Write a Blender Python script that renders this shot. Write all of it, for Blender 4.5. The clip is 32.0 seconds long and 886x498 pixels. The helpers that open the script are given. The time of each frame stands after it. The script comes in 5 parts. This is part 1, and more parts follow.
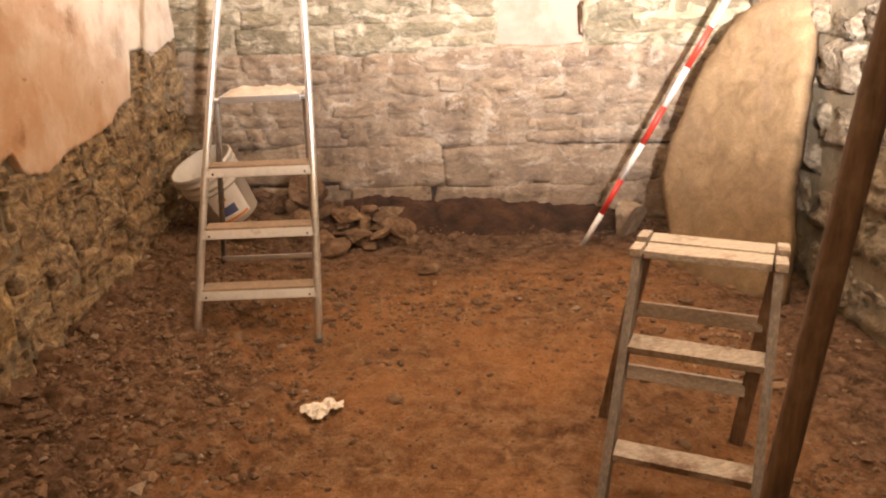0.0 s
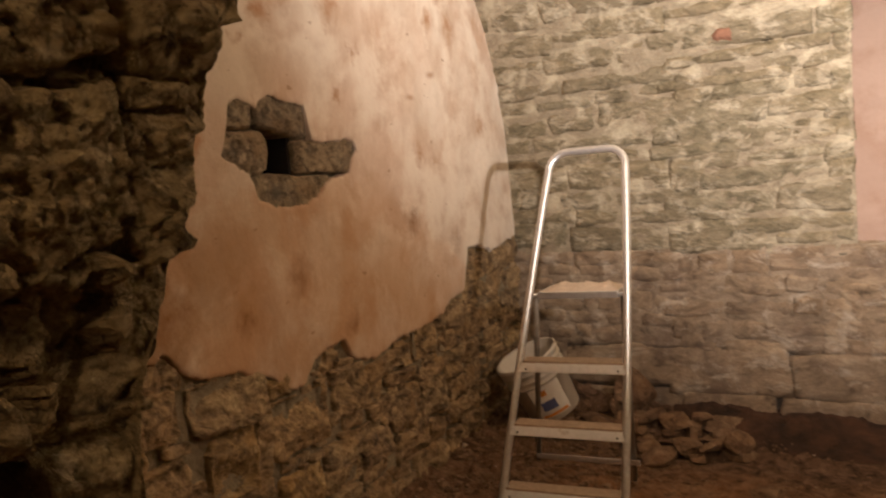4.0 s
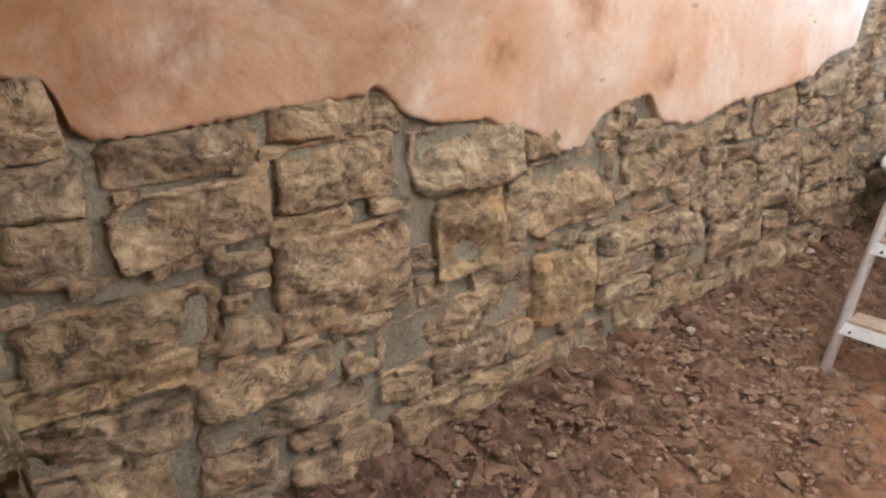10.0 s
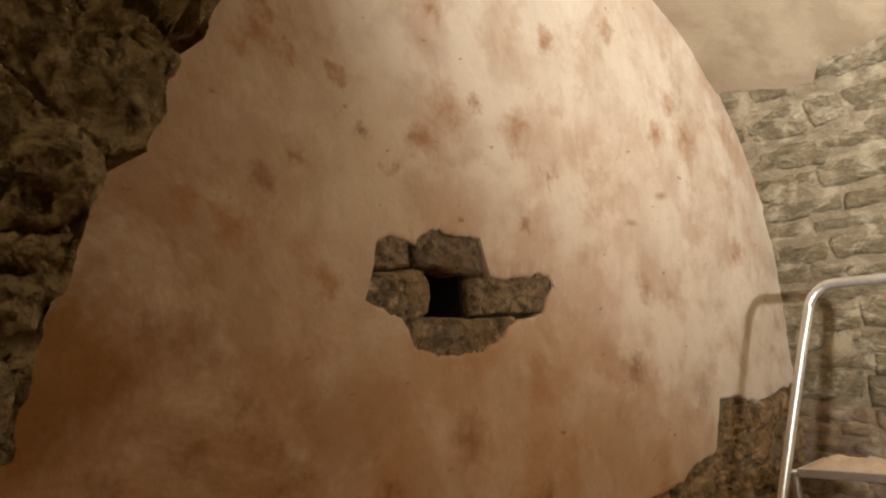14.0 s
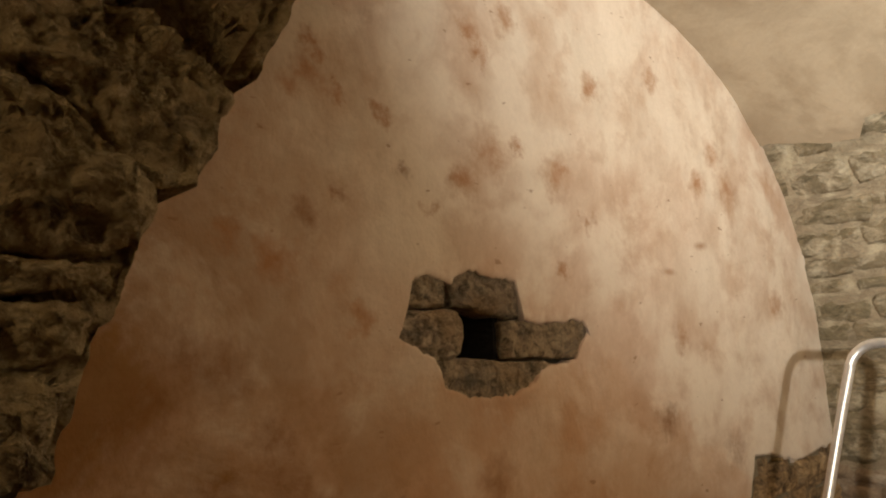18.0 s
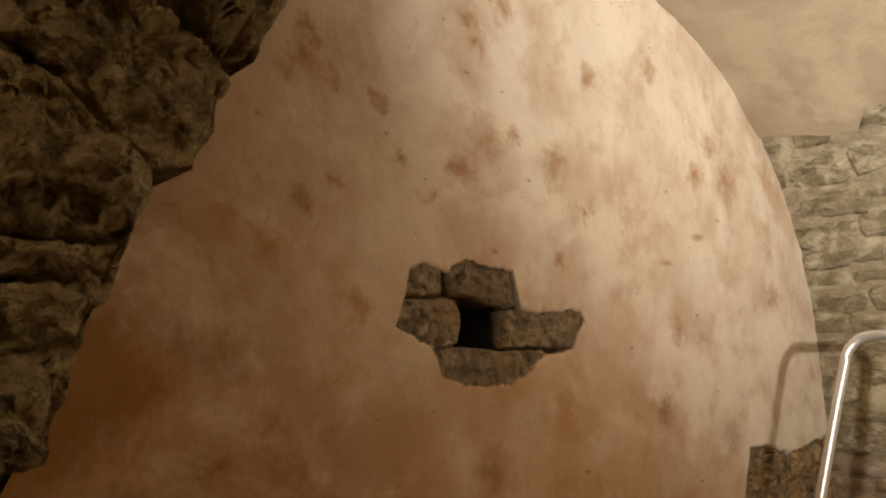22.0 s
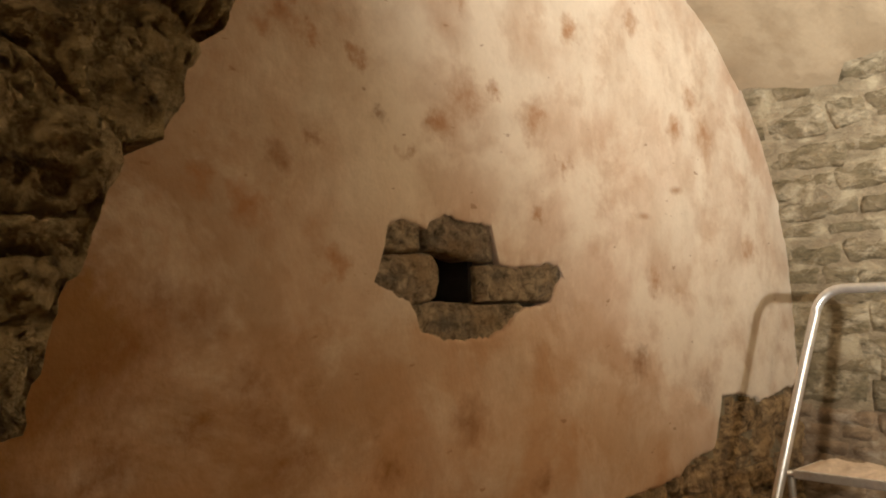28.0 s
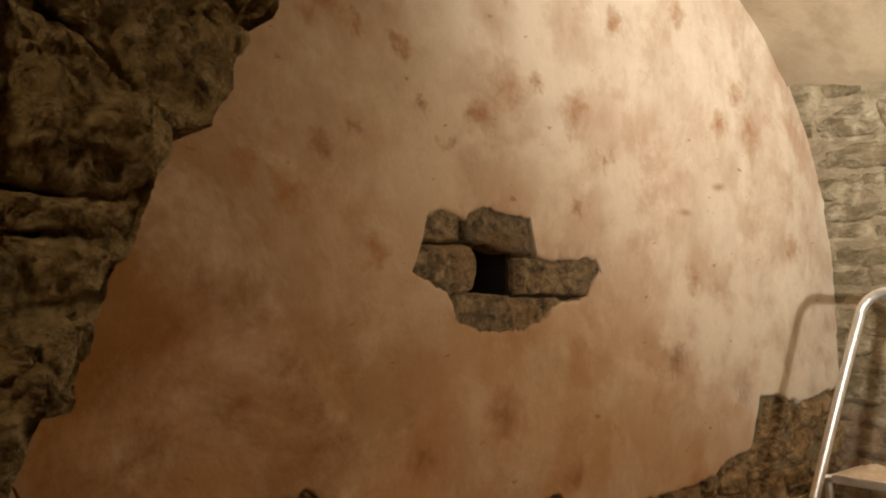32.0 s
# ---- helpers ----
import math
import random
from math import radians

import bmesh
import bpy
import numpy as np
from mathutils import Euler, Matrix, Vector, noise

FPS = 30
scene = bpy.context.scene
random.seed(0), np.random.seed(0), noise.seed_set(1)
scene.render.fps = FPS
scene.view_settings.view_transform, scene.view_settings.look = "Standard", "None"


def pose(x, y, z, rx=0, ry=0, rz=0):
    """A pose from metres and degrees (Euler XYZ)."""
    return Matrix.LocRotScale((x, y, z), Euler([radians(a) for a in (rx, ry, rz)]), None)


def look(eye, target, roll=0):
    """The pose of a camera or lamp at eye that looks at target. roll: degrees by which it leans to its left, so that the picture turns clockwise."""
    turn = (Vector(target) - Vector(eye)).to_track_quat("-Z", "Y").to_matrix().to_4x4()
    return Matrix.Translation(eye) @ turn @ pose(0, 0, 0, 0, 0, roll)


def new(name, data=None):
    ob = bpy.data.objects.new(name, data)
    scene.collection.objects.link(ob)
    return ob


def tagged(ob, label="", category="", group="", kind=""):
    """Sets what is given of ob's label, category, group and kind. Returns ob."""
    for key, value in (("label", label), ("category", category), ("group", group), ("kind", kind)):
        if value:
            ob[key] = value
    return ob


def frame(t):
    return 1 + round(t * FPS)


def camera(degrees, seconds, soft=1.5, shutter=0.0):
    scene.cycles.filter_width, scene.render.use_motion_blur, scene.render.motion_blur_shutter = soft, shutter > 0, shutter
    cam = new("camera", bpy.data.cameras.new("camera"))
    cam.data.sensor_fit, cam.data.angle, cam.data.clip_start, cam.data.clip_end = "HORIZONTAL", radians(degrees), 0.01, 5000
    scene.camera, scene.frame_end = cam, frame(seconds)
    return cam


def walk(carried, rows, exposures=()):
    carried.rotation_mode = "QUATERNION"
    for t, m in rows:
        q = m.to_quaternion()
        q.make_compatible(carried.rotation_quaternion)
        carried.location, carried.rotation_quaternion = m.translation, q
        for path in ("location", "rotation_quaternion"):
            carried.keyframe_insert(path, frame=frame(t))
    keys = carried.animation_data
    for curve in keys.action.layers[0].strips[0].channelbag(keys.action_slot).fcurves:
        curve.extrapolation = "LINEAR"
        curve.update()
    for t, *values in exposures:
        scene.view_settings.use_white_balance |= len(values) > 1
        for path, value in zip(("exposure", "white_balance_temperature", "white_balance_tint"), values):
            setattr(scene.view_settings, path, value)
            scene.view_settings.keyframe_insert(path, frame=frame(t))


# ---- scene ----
# ---- camera and walk ----
cam = camera(57.7, 32.0, soft=2.0, shutter=0.3)
PATH = [
    (0, (1.366, -4.214, 1.439), (1.379, -2.339, 0.741), -2.5),
    (1, (1.380, -4.202, 1.443), (1.308, -2.285, 0.877), -1.7),
    (1.5, (1.350, -4.196, 1.443), (1.304, -2.263, 0.935), -1.2),
    (2, (1.305, -4.182, 1.436), (1.240, -2.243, 0.953), -1.5),
    (2.5, (1.367, -4.159, 1.431), (1.065, -2.211, 1.093), -2.5),
    (3, (1.425, -4.134, 1.435), (0.890, -2.225, 1.169), -2.8),
    (3.5, (1.477, -4.108, 1.434), (0.761, -2.253, 1.218), -4.7),
    (4, (1.520, -4.052, 1.423), (0.692, -2.240, 1.242), -4.9),
    (4.5, (1.538, -4.010, 1.433), (0.470, -2.321, 1.355), -3.5),
    (6.5, (1.499, -3.664, 1.347), (0.347, -2.085, 0.923), -0.3),
    (7, (1.442, -3.565, 1.316), (0.115, -2.167, 0.780), -2.2),
    (7.5, (1.369, -3.483, 1.300), (-0.020, -2.200, 0.648), -4.3),
    (8, (1.348, -3.425, 1.280), (-0.082, -2.208, 0.593), -4.7),
    (8.5, (1.354, -3.409, 1.272), (-0.121, -2.262, 0.559), -4.8),
    (9, (1.368, -3.401, 1.274), (-0.094, -2.284, 0.491), -4.2),
    (9.5, (1.379, -3.406, 1.268), (-0.100, -2.278, 0.533), -4.1),
    (10, (1.377, -3.408, 1.280), (-0.118, -2.281, 0.577), -3.7),
    (10.5, (1.407, -3.413, 1.286), (-0.131, -2.256, 0.742), -4.0),
    (11, (1.446, -3.445, 1.329), (-0.133, -2.294, 0.904), -3.9),
    (11.5, (1.506, -3.460, 1.417), (-0.026, -2.202, 1.151), -3.6),
    (12, (1.565, -3.480, 1.438), (0.091, -2.132, 1.325), -4.0),
    (12.5, (1.591, -3.494, 1.462), (0.137, -2.121, 1.423), -3.8),
    (13, (1.594, -3.483, 1.455), (0.151, -2.099, 1.509), -4.2),
    (13.5, (1.618, -3.483, 1.448), (0.170, -2.108, 1.577), -4.8),
    (14, (1.617, -3.478, 1.444), (0.188, -2.092, 1.639), -5.1),
    (14.5, (1.629, -3.478, 1.448), (0.220, -2.081, 1.698), -4.7),
    (16.5, (1.631, -3.478, 1.442), (0.184, -2.128, 1.727), -3.2),
    (17, (1.623, -3.483, 1.448), (0.163, -2.149, 1.741), -2.5),
    (17.5, (1.626, -3.486, 1.449), (0.152, -2.166, 1.744), -2.3),
    (18.5, (1.624, -3.488, 1.452), (0.145, -2.174, 1.744), -2.2),
    (19, (1.643, -3.486, 1.459), (0.158, -2.175, 1.734), -1.8),
    (19.5, (1.618, -3.488, 1.452), (0.160, -2.151, 1.741), -2.2),
    (20, (1.629, -3.482, 1.448), (0.169, -2.145, 1.728), -2.2),
    (20.5, (1.626, -3.484, 1.447), (0.163, -2.151, 1.733), -2.1),
    (21, (1.628, -3.489, 1.451), (0.153, -2.168, 1.732), -1.7),
    (21.5, (1.622, -3.484, 1.443), (0.153, -2.155, 1.722), -2.1),
    (22, (1.622, -3.484, 1.442), (0.147, -2.161, 1.716), -1.9),
    (22.5, (1.623, -3.491, 1.446), (0.145, -2.168, 1.703), -1.8),
    (23, (1.614, -3.486, 1.443), (0.145, -2.151, 1.682), -1.8),
    (23.5, (1.615, -3.489, 1.443), (0.140, -2.157, 1.670), -1.7),
    (24, (1.615, -3.486, 1.448), (0.132, -2.161, 1.659), -1.5),
    (24.5, (1.608, -3.490, 1.439), (0.137, -2.150, 1.641), -1.4),
    (25, (1.601, -3.486, 1.449), (0.125, -2.150, 1.638), -1.3),
    (25.5, (1.634, -3.501, 1.464), (0.166, -2.148, 1.598), -0.6),
    (26, (1.586, -3.490, 1.454), (0.158, -2.095, 1.583), -1.5),
    (26.5, (1.606, -3.483, 1.454), (0.170, -2.101, 1.624), -1.6),
    (28.5, (1.646, -3.484, 1.471), (0.180, -2.129, 1.600), -1.9),
    (29, (1.639, -3.485, 1.464), (0.174, -2.129, 1.591), -1.6),
    (29.5, (1.638, -3.487, 1.471), (0.163, -2.141, 1.586), -1.2),
    (30, (1.620, -3.486, 1.466), (0.133, -2.154, 1.578), -0.9),
    (30.5, (1.638, -3.484, 1.466), (0.139, -2.164, 1.579), -0.9),
    (31, (1.640, -3.489, 1.467), (0.129, -2.184, 1.582), -0.6),
    (31.5, (1.637, -3.488, 1.476), (0.122, -2.187, 1.584), -0.2),
    (32, (1.642, -3.490, 1.470), (0.121, -2.198, 1.585), -0.3),
]
EXPOSURES = [
    (0, -0.15, 6050, 17), (1, -0.53, 6150, 18), (2, -0.95, 6250, 19), (2.8, -1.5, 6850, 23), (4.5, -1.45, 6350, 15), (6.5, -0.58, 5800, 11), (7.5, 0.2, 4800, 7), (9, 0.75, 4050, 4),
    (10.5, 0.8, 4000, 4), (12, -0.6, 5500, 6), (13, -1.27, 5900, 7), (14, -1.58, 6200, 7), (16.5, -1.75, 6400, 7), (22, -1.7, 6500, 7), (32, -1.53, 6600, 7)]
walk(cam, [(t, look(eye, target, roll)) for t, eye, target, roll in PATH], EXPOSURES)

# ---- light: one work lamp inside the vault, hidden behind the opening's edge, and an added fill lamp ----
world = bpy.data.worlds.new("cellar_world")
world.use_nodes = True
world.node_tree.nodes["Background"].inputs[0].default_value = (0.5, 0.4, 0.3, 1)
world.node_tree.nodes["Background"].inputs[1].default_value = 0.01
scene.world = world


def lamp(name, kind, place, target, watts, colour, size, **more):
    data = bpy.data.lights.new(name, kind)
    data.energy, data.color = watts, colour
    if kind == "AREA":
        data.size = size
    else:
        data.shadow_soft_size = size
    for key, value in more.items():
        if key == "spot_size":
            data.spot_size = value
        if key == "spot_blend":
            data.spot_blend = value
    ob = new(name, data)
    ob.matrix_world = look(place, target)
    return ob


LAMP = (2.2, -3.04, 1.545)
WARM = (1.0, 0.92, 0.82)
lamp("work_lamp", "SPOT", LAMP, (LAMP[0] + 0.035, LAMP[1] + 0.81, LAMP[2] + 0.588), 2450, WARM, 0.022, spot_size=radians(139), spot_blend=1.0)
# unseen fill light, added to brighten the rubble beside the opening
lamp("fill_lamp", "POINT", (1.16, -4.4, 2.05), (0, 0, 0), 38, (1.0, 0.69, 0.36), 0.08)


# ---- materials ----
def material(name):
    m = bpy.data.materials.new(name)
    m.use_nodes = True
    nt = m.node_tree
    return m, nt, nt.nodes["Principled BSDF"]


def node(nt, kind, **inputs):
    n = nt.nodes.new(kind)
    for key, value in inputs.items():
        n.inputs[key.replace("_", " ")].default_value = value
    return n


def ramp(nt, src, stops):
    r = nt.nodes.new("ShaderNodeValToRGB")
    e = r.color_ramp.elements
    while len(e) < len(stops):
        e.new(0.5)
    for el, (p, c) in zip(e, stops):
        el.position, el.color = p, (*c, 1)
    nt.links.new(src, r.inputs[0])
    return r.outputs[0]


def mix(nt, fac, a, b, how="MIX"):
    m = nt.nodes.new("ShaderNodeMix")
    m.data_type, m.blend_type = "RGBA", how
    for slot, v in ((0, fac), (6, a), (7, b)):
        if hasattr(v, "is_linked"):
            nt.links.new(v, m.inputs[slot])
        elif isinstance(v, (int, float)):
            m.inputs[slot].default_value = v
        else:
            m.inputs[slot].default_value = (*v, 1)
    return m.outputs[2]


def coords(nt, scale=(1, 1, 1), world_space=True):
    """Place in the world (or in the thing), stretched."""
    if world_space:
        src = nt.nodes.new("ShaderNodeNewGeometry").outputs["Position"]
    else:
        src = nt.nodes.new("ShaderNodeTexCoord").outputs["Object"]
    mp = nt.nodes.new("ShaderNodeMapping")
    mp.inputs["Scale"].default_value = scale
    nt.links.new(src, mp.inputs[0])
    return mp.outputs[0]


def noise_tex(nt, vec, scale, detail=6, rough=0.6, distortion=0.0):
    n = node(nt, "ShaderNodeTexNoise", Scale=scale, Detail=detail, Roughness=rough, Distortion=distortion)
    nt.links.new(vec, n.inputs["Vector"])
    return n.outputs["Fac"]


def bump(nt, bsdf, pairs):
    """Fine relief from (height, distance in metres) pairs."""
    last = None
    for height, dist in pairs:
        b = node(nt, "ShaderNodeBump", Strength=1.0, Distance=dist)
        nt.links.new(height, b.inputs["Height"])
        if last is not None:
            nt.links.new(last, b.inputs["Normal"])
        last = b.outputs["Normal"]
    nt.links.new(last, bsdf.inputs["Normal"])


def stone_material(name, tones, stain, lime=None, lime_amount=(0.55, 0.7), layers=(1, 1, 1.35), relief=0.012, cracks=0.6, vary=0.6, grain=14):
    m, nt, b = material(name)
    v = coords(nt, layers)
    big, mid, fine = noise_tex(nt, v, 4.5, 5), noise_tex(nt, v, grain, 9, 0.68, 0.6), noise_tex(nt, v, 110, 4, 0.65)
    warp = nt.nodes.new("ShaderNodeMix")
    warp.data_type, warp.blend_type = "RGBA", "ADD"
    warp.inputs[0].default_value = 0.10
    wob = node(nt, "ShaderNodeTexNoise", Scale=9.0, Detail=4.0)
    nt.links.new(v, wob.inputs["Vector"])
    nt.links.new(v, warp.inputs[6])
    nt.links.new(wob.outputs["Color"], warp.inputs[7])
    chip = node(nt, "ShaderNodeTexVoronoi", Scale=26.0)
    nt.links.new(warp.outputs[2], chip.inputs["Vector"])
    col = ramp(nt, mid, [(0.32, tones[0]), (0.44, tones[1]), (0.56, tones[2]), (0.72, tones[3])])
    rnd = nt.nodes.new("ShaderNodeObjectInfo").outputs["Random"]
    col = mix(nt, vary, col, ramp(nt, rnd, [(0.0, (0.72, 0.68, 0.68)), (0.3, (1.0, 0.95, 0.93)), (0.6, (1.12, 1.02, 0.88)), (0.8, (1.05, 1.05, 1.02)), (1.0, (0.86, 0.86, 0.88))]), "MULTIPLY")
    col = mix(nt, ramp(nt, big, [(0.52, (0, 0, 0)), (0.66, (0.7, 0.7, 0.7))]), col, stain)
    if lime:
        patch = noise_tex(nt, coords(nt, (1, 1, 1.6)), 7, 9, 0.7, 0.5)
        col = mix(nt, ramp(nt, patch, [(lime_amount[0], (0, 0, 0)), (lime_amount[1], (0.85, 0.85, 0.85))]), col, lime)
    col = mix(nt, 0.4, col, ramp(nt, fine, [(0.3, (0.65, 0.65, 0.65)), (0.6, (1.15, 1.15, 1.15))]), "MULTIPLY")
    vein = noise_tex(nt, v, 7, 6, 0.6, 0.8)
    away = nt.nodes.new("ShaderNodeMath")
    away.operation = "SUBTRACT"
    away.inputs[1].default_value = 0.5
    nt.links.new(vein, away.inputs[0])
    size = nt.nodes.new("ShaderNodeMath")
    size.operation = "ABSOLUTE"
    nt.links.new(away.outputs[0], size.inputs[0])
    crack = ramp(nt, size.outputs[0], [(0.0, (0.4, 0.4, 0.4)), (0.012, (1, 1, 1))])
    col = mix(nt, cracks, col, crack, "MULTIPLY")
    nt.links.new(col, b.inputs["Base Color"])
    b.inputs["Roughness"].default_value = 0.85
    b.inputs["Specular IOR Level"].default_value = 0.25
    bump(nt, b, [(mid, relief), (chip.outputs["Distance"], relief * 0.8), (fine, relief * 0.2), (crack, 0.005 * cracks)])
    return m


WALL_STONE = stone_material("brown_sandstone", [(0.075, 0.0532, 0.0322), (0.235, 0.165, 0.0957), (0.39, 0.281, 0.158), (0.6, 0.468, 0.283)], (0.37, 0.235, 0.11), relief=0.013, cracks=0.7)
OCHRE_STONE = stone_material("ochre_sandstone", [(0.12, 0.0788, 0.0408), (0.28, 0.197, 0.104), (0.4, 0.281, 0.136), (0.56, 0.443, 0.264)], (0.46, 0.28, 0.105), relief=0.016, cracks=0.7)
COURSE_STONE = stone_material("grey_coursed_stone", [(0.092, 0.076, 0.047), (0.184, 0.154, 0.098), (0.257, 0.216, 0.142), (0.388, 0.332, 0.232)], (0.165, 0.13, 0.08), (0.53, 0.465, 0.345), (0.50, 0.66), (1, 1, 1.8), 0.009, 0.15, 0.4, 9)
RUBBLE = stone_material("dark_rubble_stone", [(0.07, 0.05, 0.027), (0.31, 0.228, 0.122), (0.46, 0.355, 0.20), (0.62, 0.51, 0.32)], (0.31, 0.215, 0.10), (0.54, 0.465, 0.31), (0.58, 0.74), (1, 1, 1.1), 0.03, 0.5, 0.0, 24)
HOLE_STONE = stone_material("sooty_grey_stone", [(0.075, 0.06, 0.043), (0.26, 0.208, 0.145), (0.40, 0.325, 0.228), (0.58, 0.48, 0.35)], (0.40, 0.275, 0.155), (0.15, 0.13, 0.105), (0.52, 0.66), (1, 1, 1.2), 0.02, 0.6, 0.6, 30)
PLUM_STONE = stone_material("plum_grey_stone", [(0.105, 0.0729, 0.0466), (0.24, 0.175, 0.116), (0.31, 0.231, 0.156), (0.44, 0.355, 0.246)], (0.165, 0.116, 0.083), (0.50, 0.43, 0.34), (0.53, 0.68), (1, 1, 1.4), 0.005, 0.35, 0.35, 7)
PILE_STONE = stone_material("loose_sandstone", [(0.085, 0.05, 0.03), (0.17, 0.105, 0.06), (0.235, 0.15, 0.088), (0.34, 0.235, 0.15)], (0.17, 0.09, 0.042))


def mortar_material(name, dark, light):
    m, nt, b = material(name)
    v = coords(nt)
    a, f = noise_tex(nt, v, 7, 8, 0.65), noise_tex(nt, v, 90, 5, 0.7)
    nt.links.new(mix(nt, 0.55, ramp(nt, a, [(0.35, dark), (0.65, light)]), ramp(nt, f, [(0.3, (0.6, 0.6, 0.6)), (0.65, (1.1, 1.1, 1.1))]), "MULTIPLY"), b.inputs["Base Color"])
    b.inputs["Roughness"].default_value = 0.95
    bump(nt, b, [(a, 0.03), (f, 0.009)])
    return m


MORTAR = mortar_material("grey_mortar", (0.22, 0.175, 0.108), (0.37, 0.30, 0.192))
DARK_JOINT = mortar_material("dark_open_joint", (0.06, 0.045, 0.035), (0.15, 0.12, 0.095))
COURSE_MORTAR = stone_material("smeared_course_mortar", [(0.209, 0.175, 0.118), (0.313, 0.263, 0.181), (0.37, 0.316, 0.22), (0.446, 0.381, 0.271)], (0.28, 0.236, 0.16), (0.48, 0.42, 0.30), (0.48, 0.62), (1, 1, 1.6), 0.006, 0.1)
# soot taken to near-black for the deep shade inside the hole
SOOT_SHADE = mortar_material("black_soot_shade", (0.006, 0.005, 0.004), (0.02, 0.016, 0.012))


# brown spots on the end wall's plaster: place along the wall, height, radius
SPOTS = [(-1.77, 2.5, 0.045), (-1.89, 2.36, 0.035), (-1.92, 2.43, 0.05), (-2.48, 2.17, 0.06), (-2.46, 2.25, 0.035), (-2.39, 2.14, 0.03), (-1.85, 2.07, 0.07), (-1.74, 2.1, 0.035),
         (-1.97, 1.97, 0.045), (-1.57, 2.03, 0.06), (-1.37, 2.37, 0.045), (-0.99, 2.48, 0.045), (-0.53, 2.11, 0.085), (-0.61, 2.25, 0.06), (-2.08, 1.89, 0.025), (-1.42, 1.9, 0.035),
         (-2.69, 1.76, 0.035), (-2.57, 1.71, 0.05), (-2.33, 1.57, 0.04), (-1.56, 1.73, 0.035), (-0.18, 1.66, 0.06), (-2.26, 2.11, 0.03), (-0.74, 2.11, 0.05), (-0.92, 1.52, 0.045)]
LOW_SPOTS = [(-2.58, 1.31, 0.055), (-2.55, 1.23, 0.06), (-1.05, 1.24, 0.06), (-0.61, 1.1, 0.07), (-2.17, 1.97, 0.03), (-2.4, 1.88, 0.025), (-2.49, 1.83, 0.035), (-2.89, 1.18, 0.06), (-2.95, 1.08, 0.05),
             (-2.84, 1.4, 0.08), (-2.18, 1.04, 0.05), (-2.43, 1.12, 0.05), (-1.88, 1.14, 0.07), (-2.7, 1.45, 0.07), (-3.0, 1.3, 0.09), (-2.91, 1.145, 0.055), (-2.86, 1.175, 0.05), (-2.7, 1.225, 0.035), (-2.52, 1.2, 0.045), (-2.49, 1.12, 0.06), (-3.03, 1.12, 0.1),
             (-2.78, 1.48, 0.08), (-2.88, 1.34, 0.09), (-1.6, 0.92, 0.05)]
SCRAPES = [(-0.75, 1.87, 0.05), (-0.98, 1.76, 0.045)]


def sum_of_spots(nt, vec, spots, stretch=(1, 1, 1)):
    """How far each place lies inside one of the spots, 0 to 1, with ragged rims."""
    total = None
    flat = nt.nodes.new("ShaderNodeVectorMath")
    flat.operation = "MULTIPLY"
    flat.inputs[1].default_value = (0, stretch[1], stretch[2])
    nt.links.new(vec, flat.inputs[0])
    for y, z, r in spots:
        d = nt.nodes.new("ShaderNodeVectorMath")
        d.operation = "DISTANCE"
        d.inputs[1].default_value = (0, y * stretch[1], z * stretch[2])
        nt.links.new(flat.outputs[0], d.inputs[0])
        k = nt.nodes.new("ShaderNodeMath")
        k.operation, k.use_clamp = "MULTIPLY_ADD", True
        k.inputs[1].default_value, k.inputs[2].default_value = -0.5 / r, 1.0
        nt.links.new(d.outputs["Value"], k.inputs[0])
        if total is None:
            total = k.outputs[0]
        else:
            m = nt.nodes.new("ShaderNodeMath")
            m.operation = "MAXIMUM"
            nt.links.new(total, m.inputs[0])
            nt.links.new(k.outputs[0], m.inputs[1])
            total = m.outputs[0]
    return total


def ragged(nt, vec, scale, amount):
    """The place, pushed about by noise."""
    n = node(nt, "ShaderNodeTexNoise", Scale=scale, Detail=5.0, Roughness=0.65)
    nt.links.new(vec, n.inputs["Vector"])
    a = nt.nodes.new("ShaderNodeVectorMath")
    a.operation = "MULTIPLY_ADD"
    a.inputs[1].default_value = (amount, amount, amount)
    nt.links.new(n.outputs["Color"], a.inputs[0])
    shift = nt.nodes.new("ShaderNodeVectorMath")
    shift.operation = "ADD"
    shift.inputs[1].default_value = (-amount / 2, -amount / 2, -amount / 2)
    nt.links.new(vec, shift.inputs[0])
    nt.links.new(shift.outputs[0], a.inputs[2])
    return a.outputs[0]


# tide line of the damp and its coloured-in shade: place along the wall from south to north, 0 to 1, and half its height
DAMP_SHADE_LINE = [(0.0, 0.84), (1.0, 0.40), (0.13, 0.78), (0.26, 0.72), (0.42, 0.72), (0.53, 0.735), (0.62, 0.665), (0.70, 0.60), (0.80, 0.52), (0.90, 0.44)]


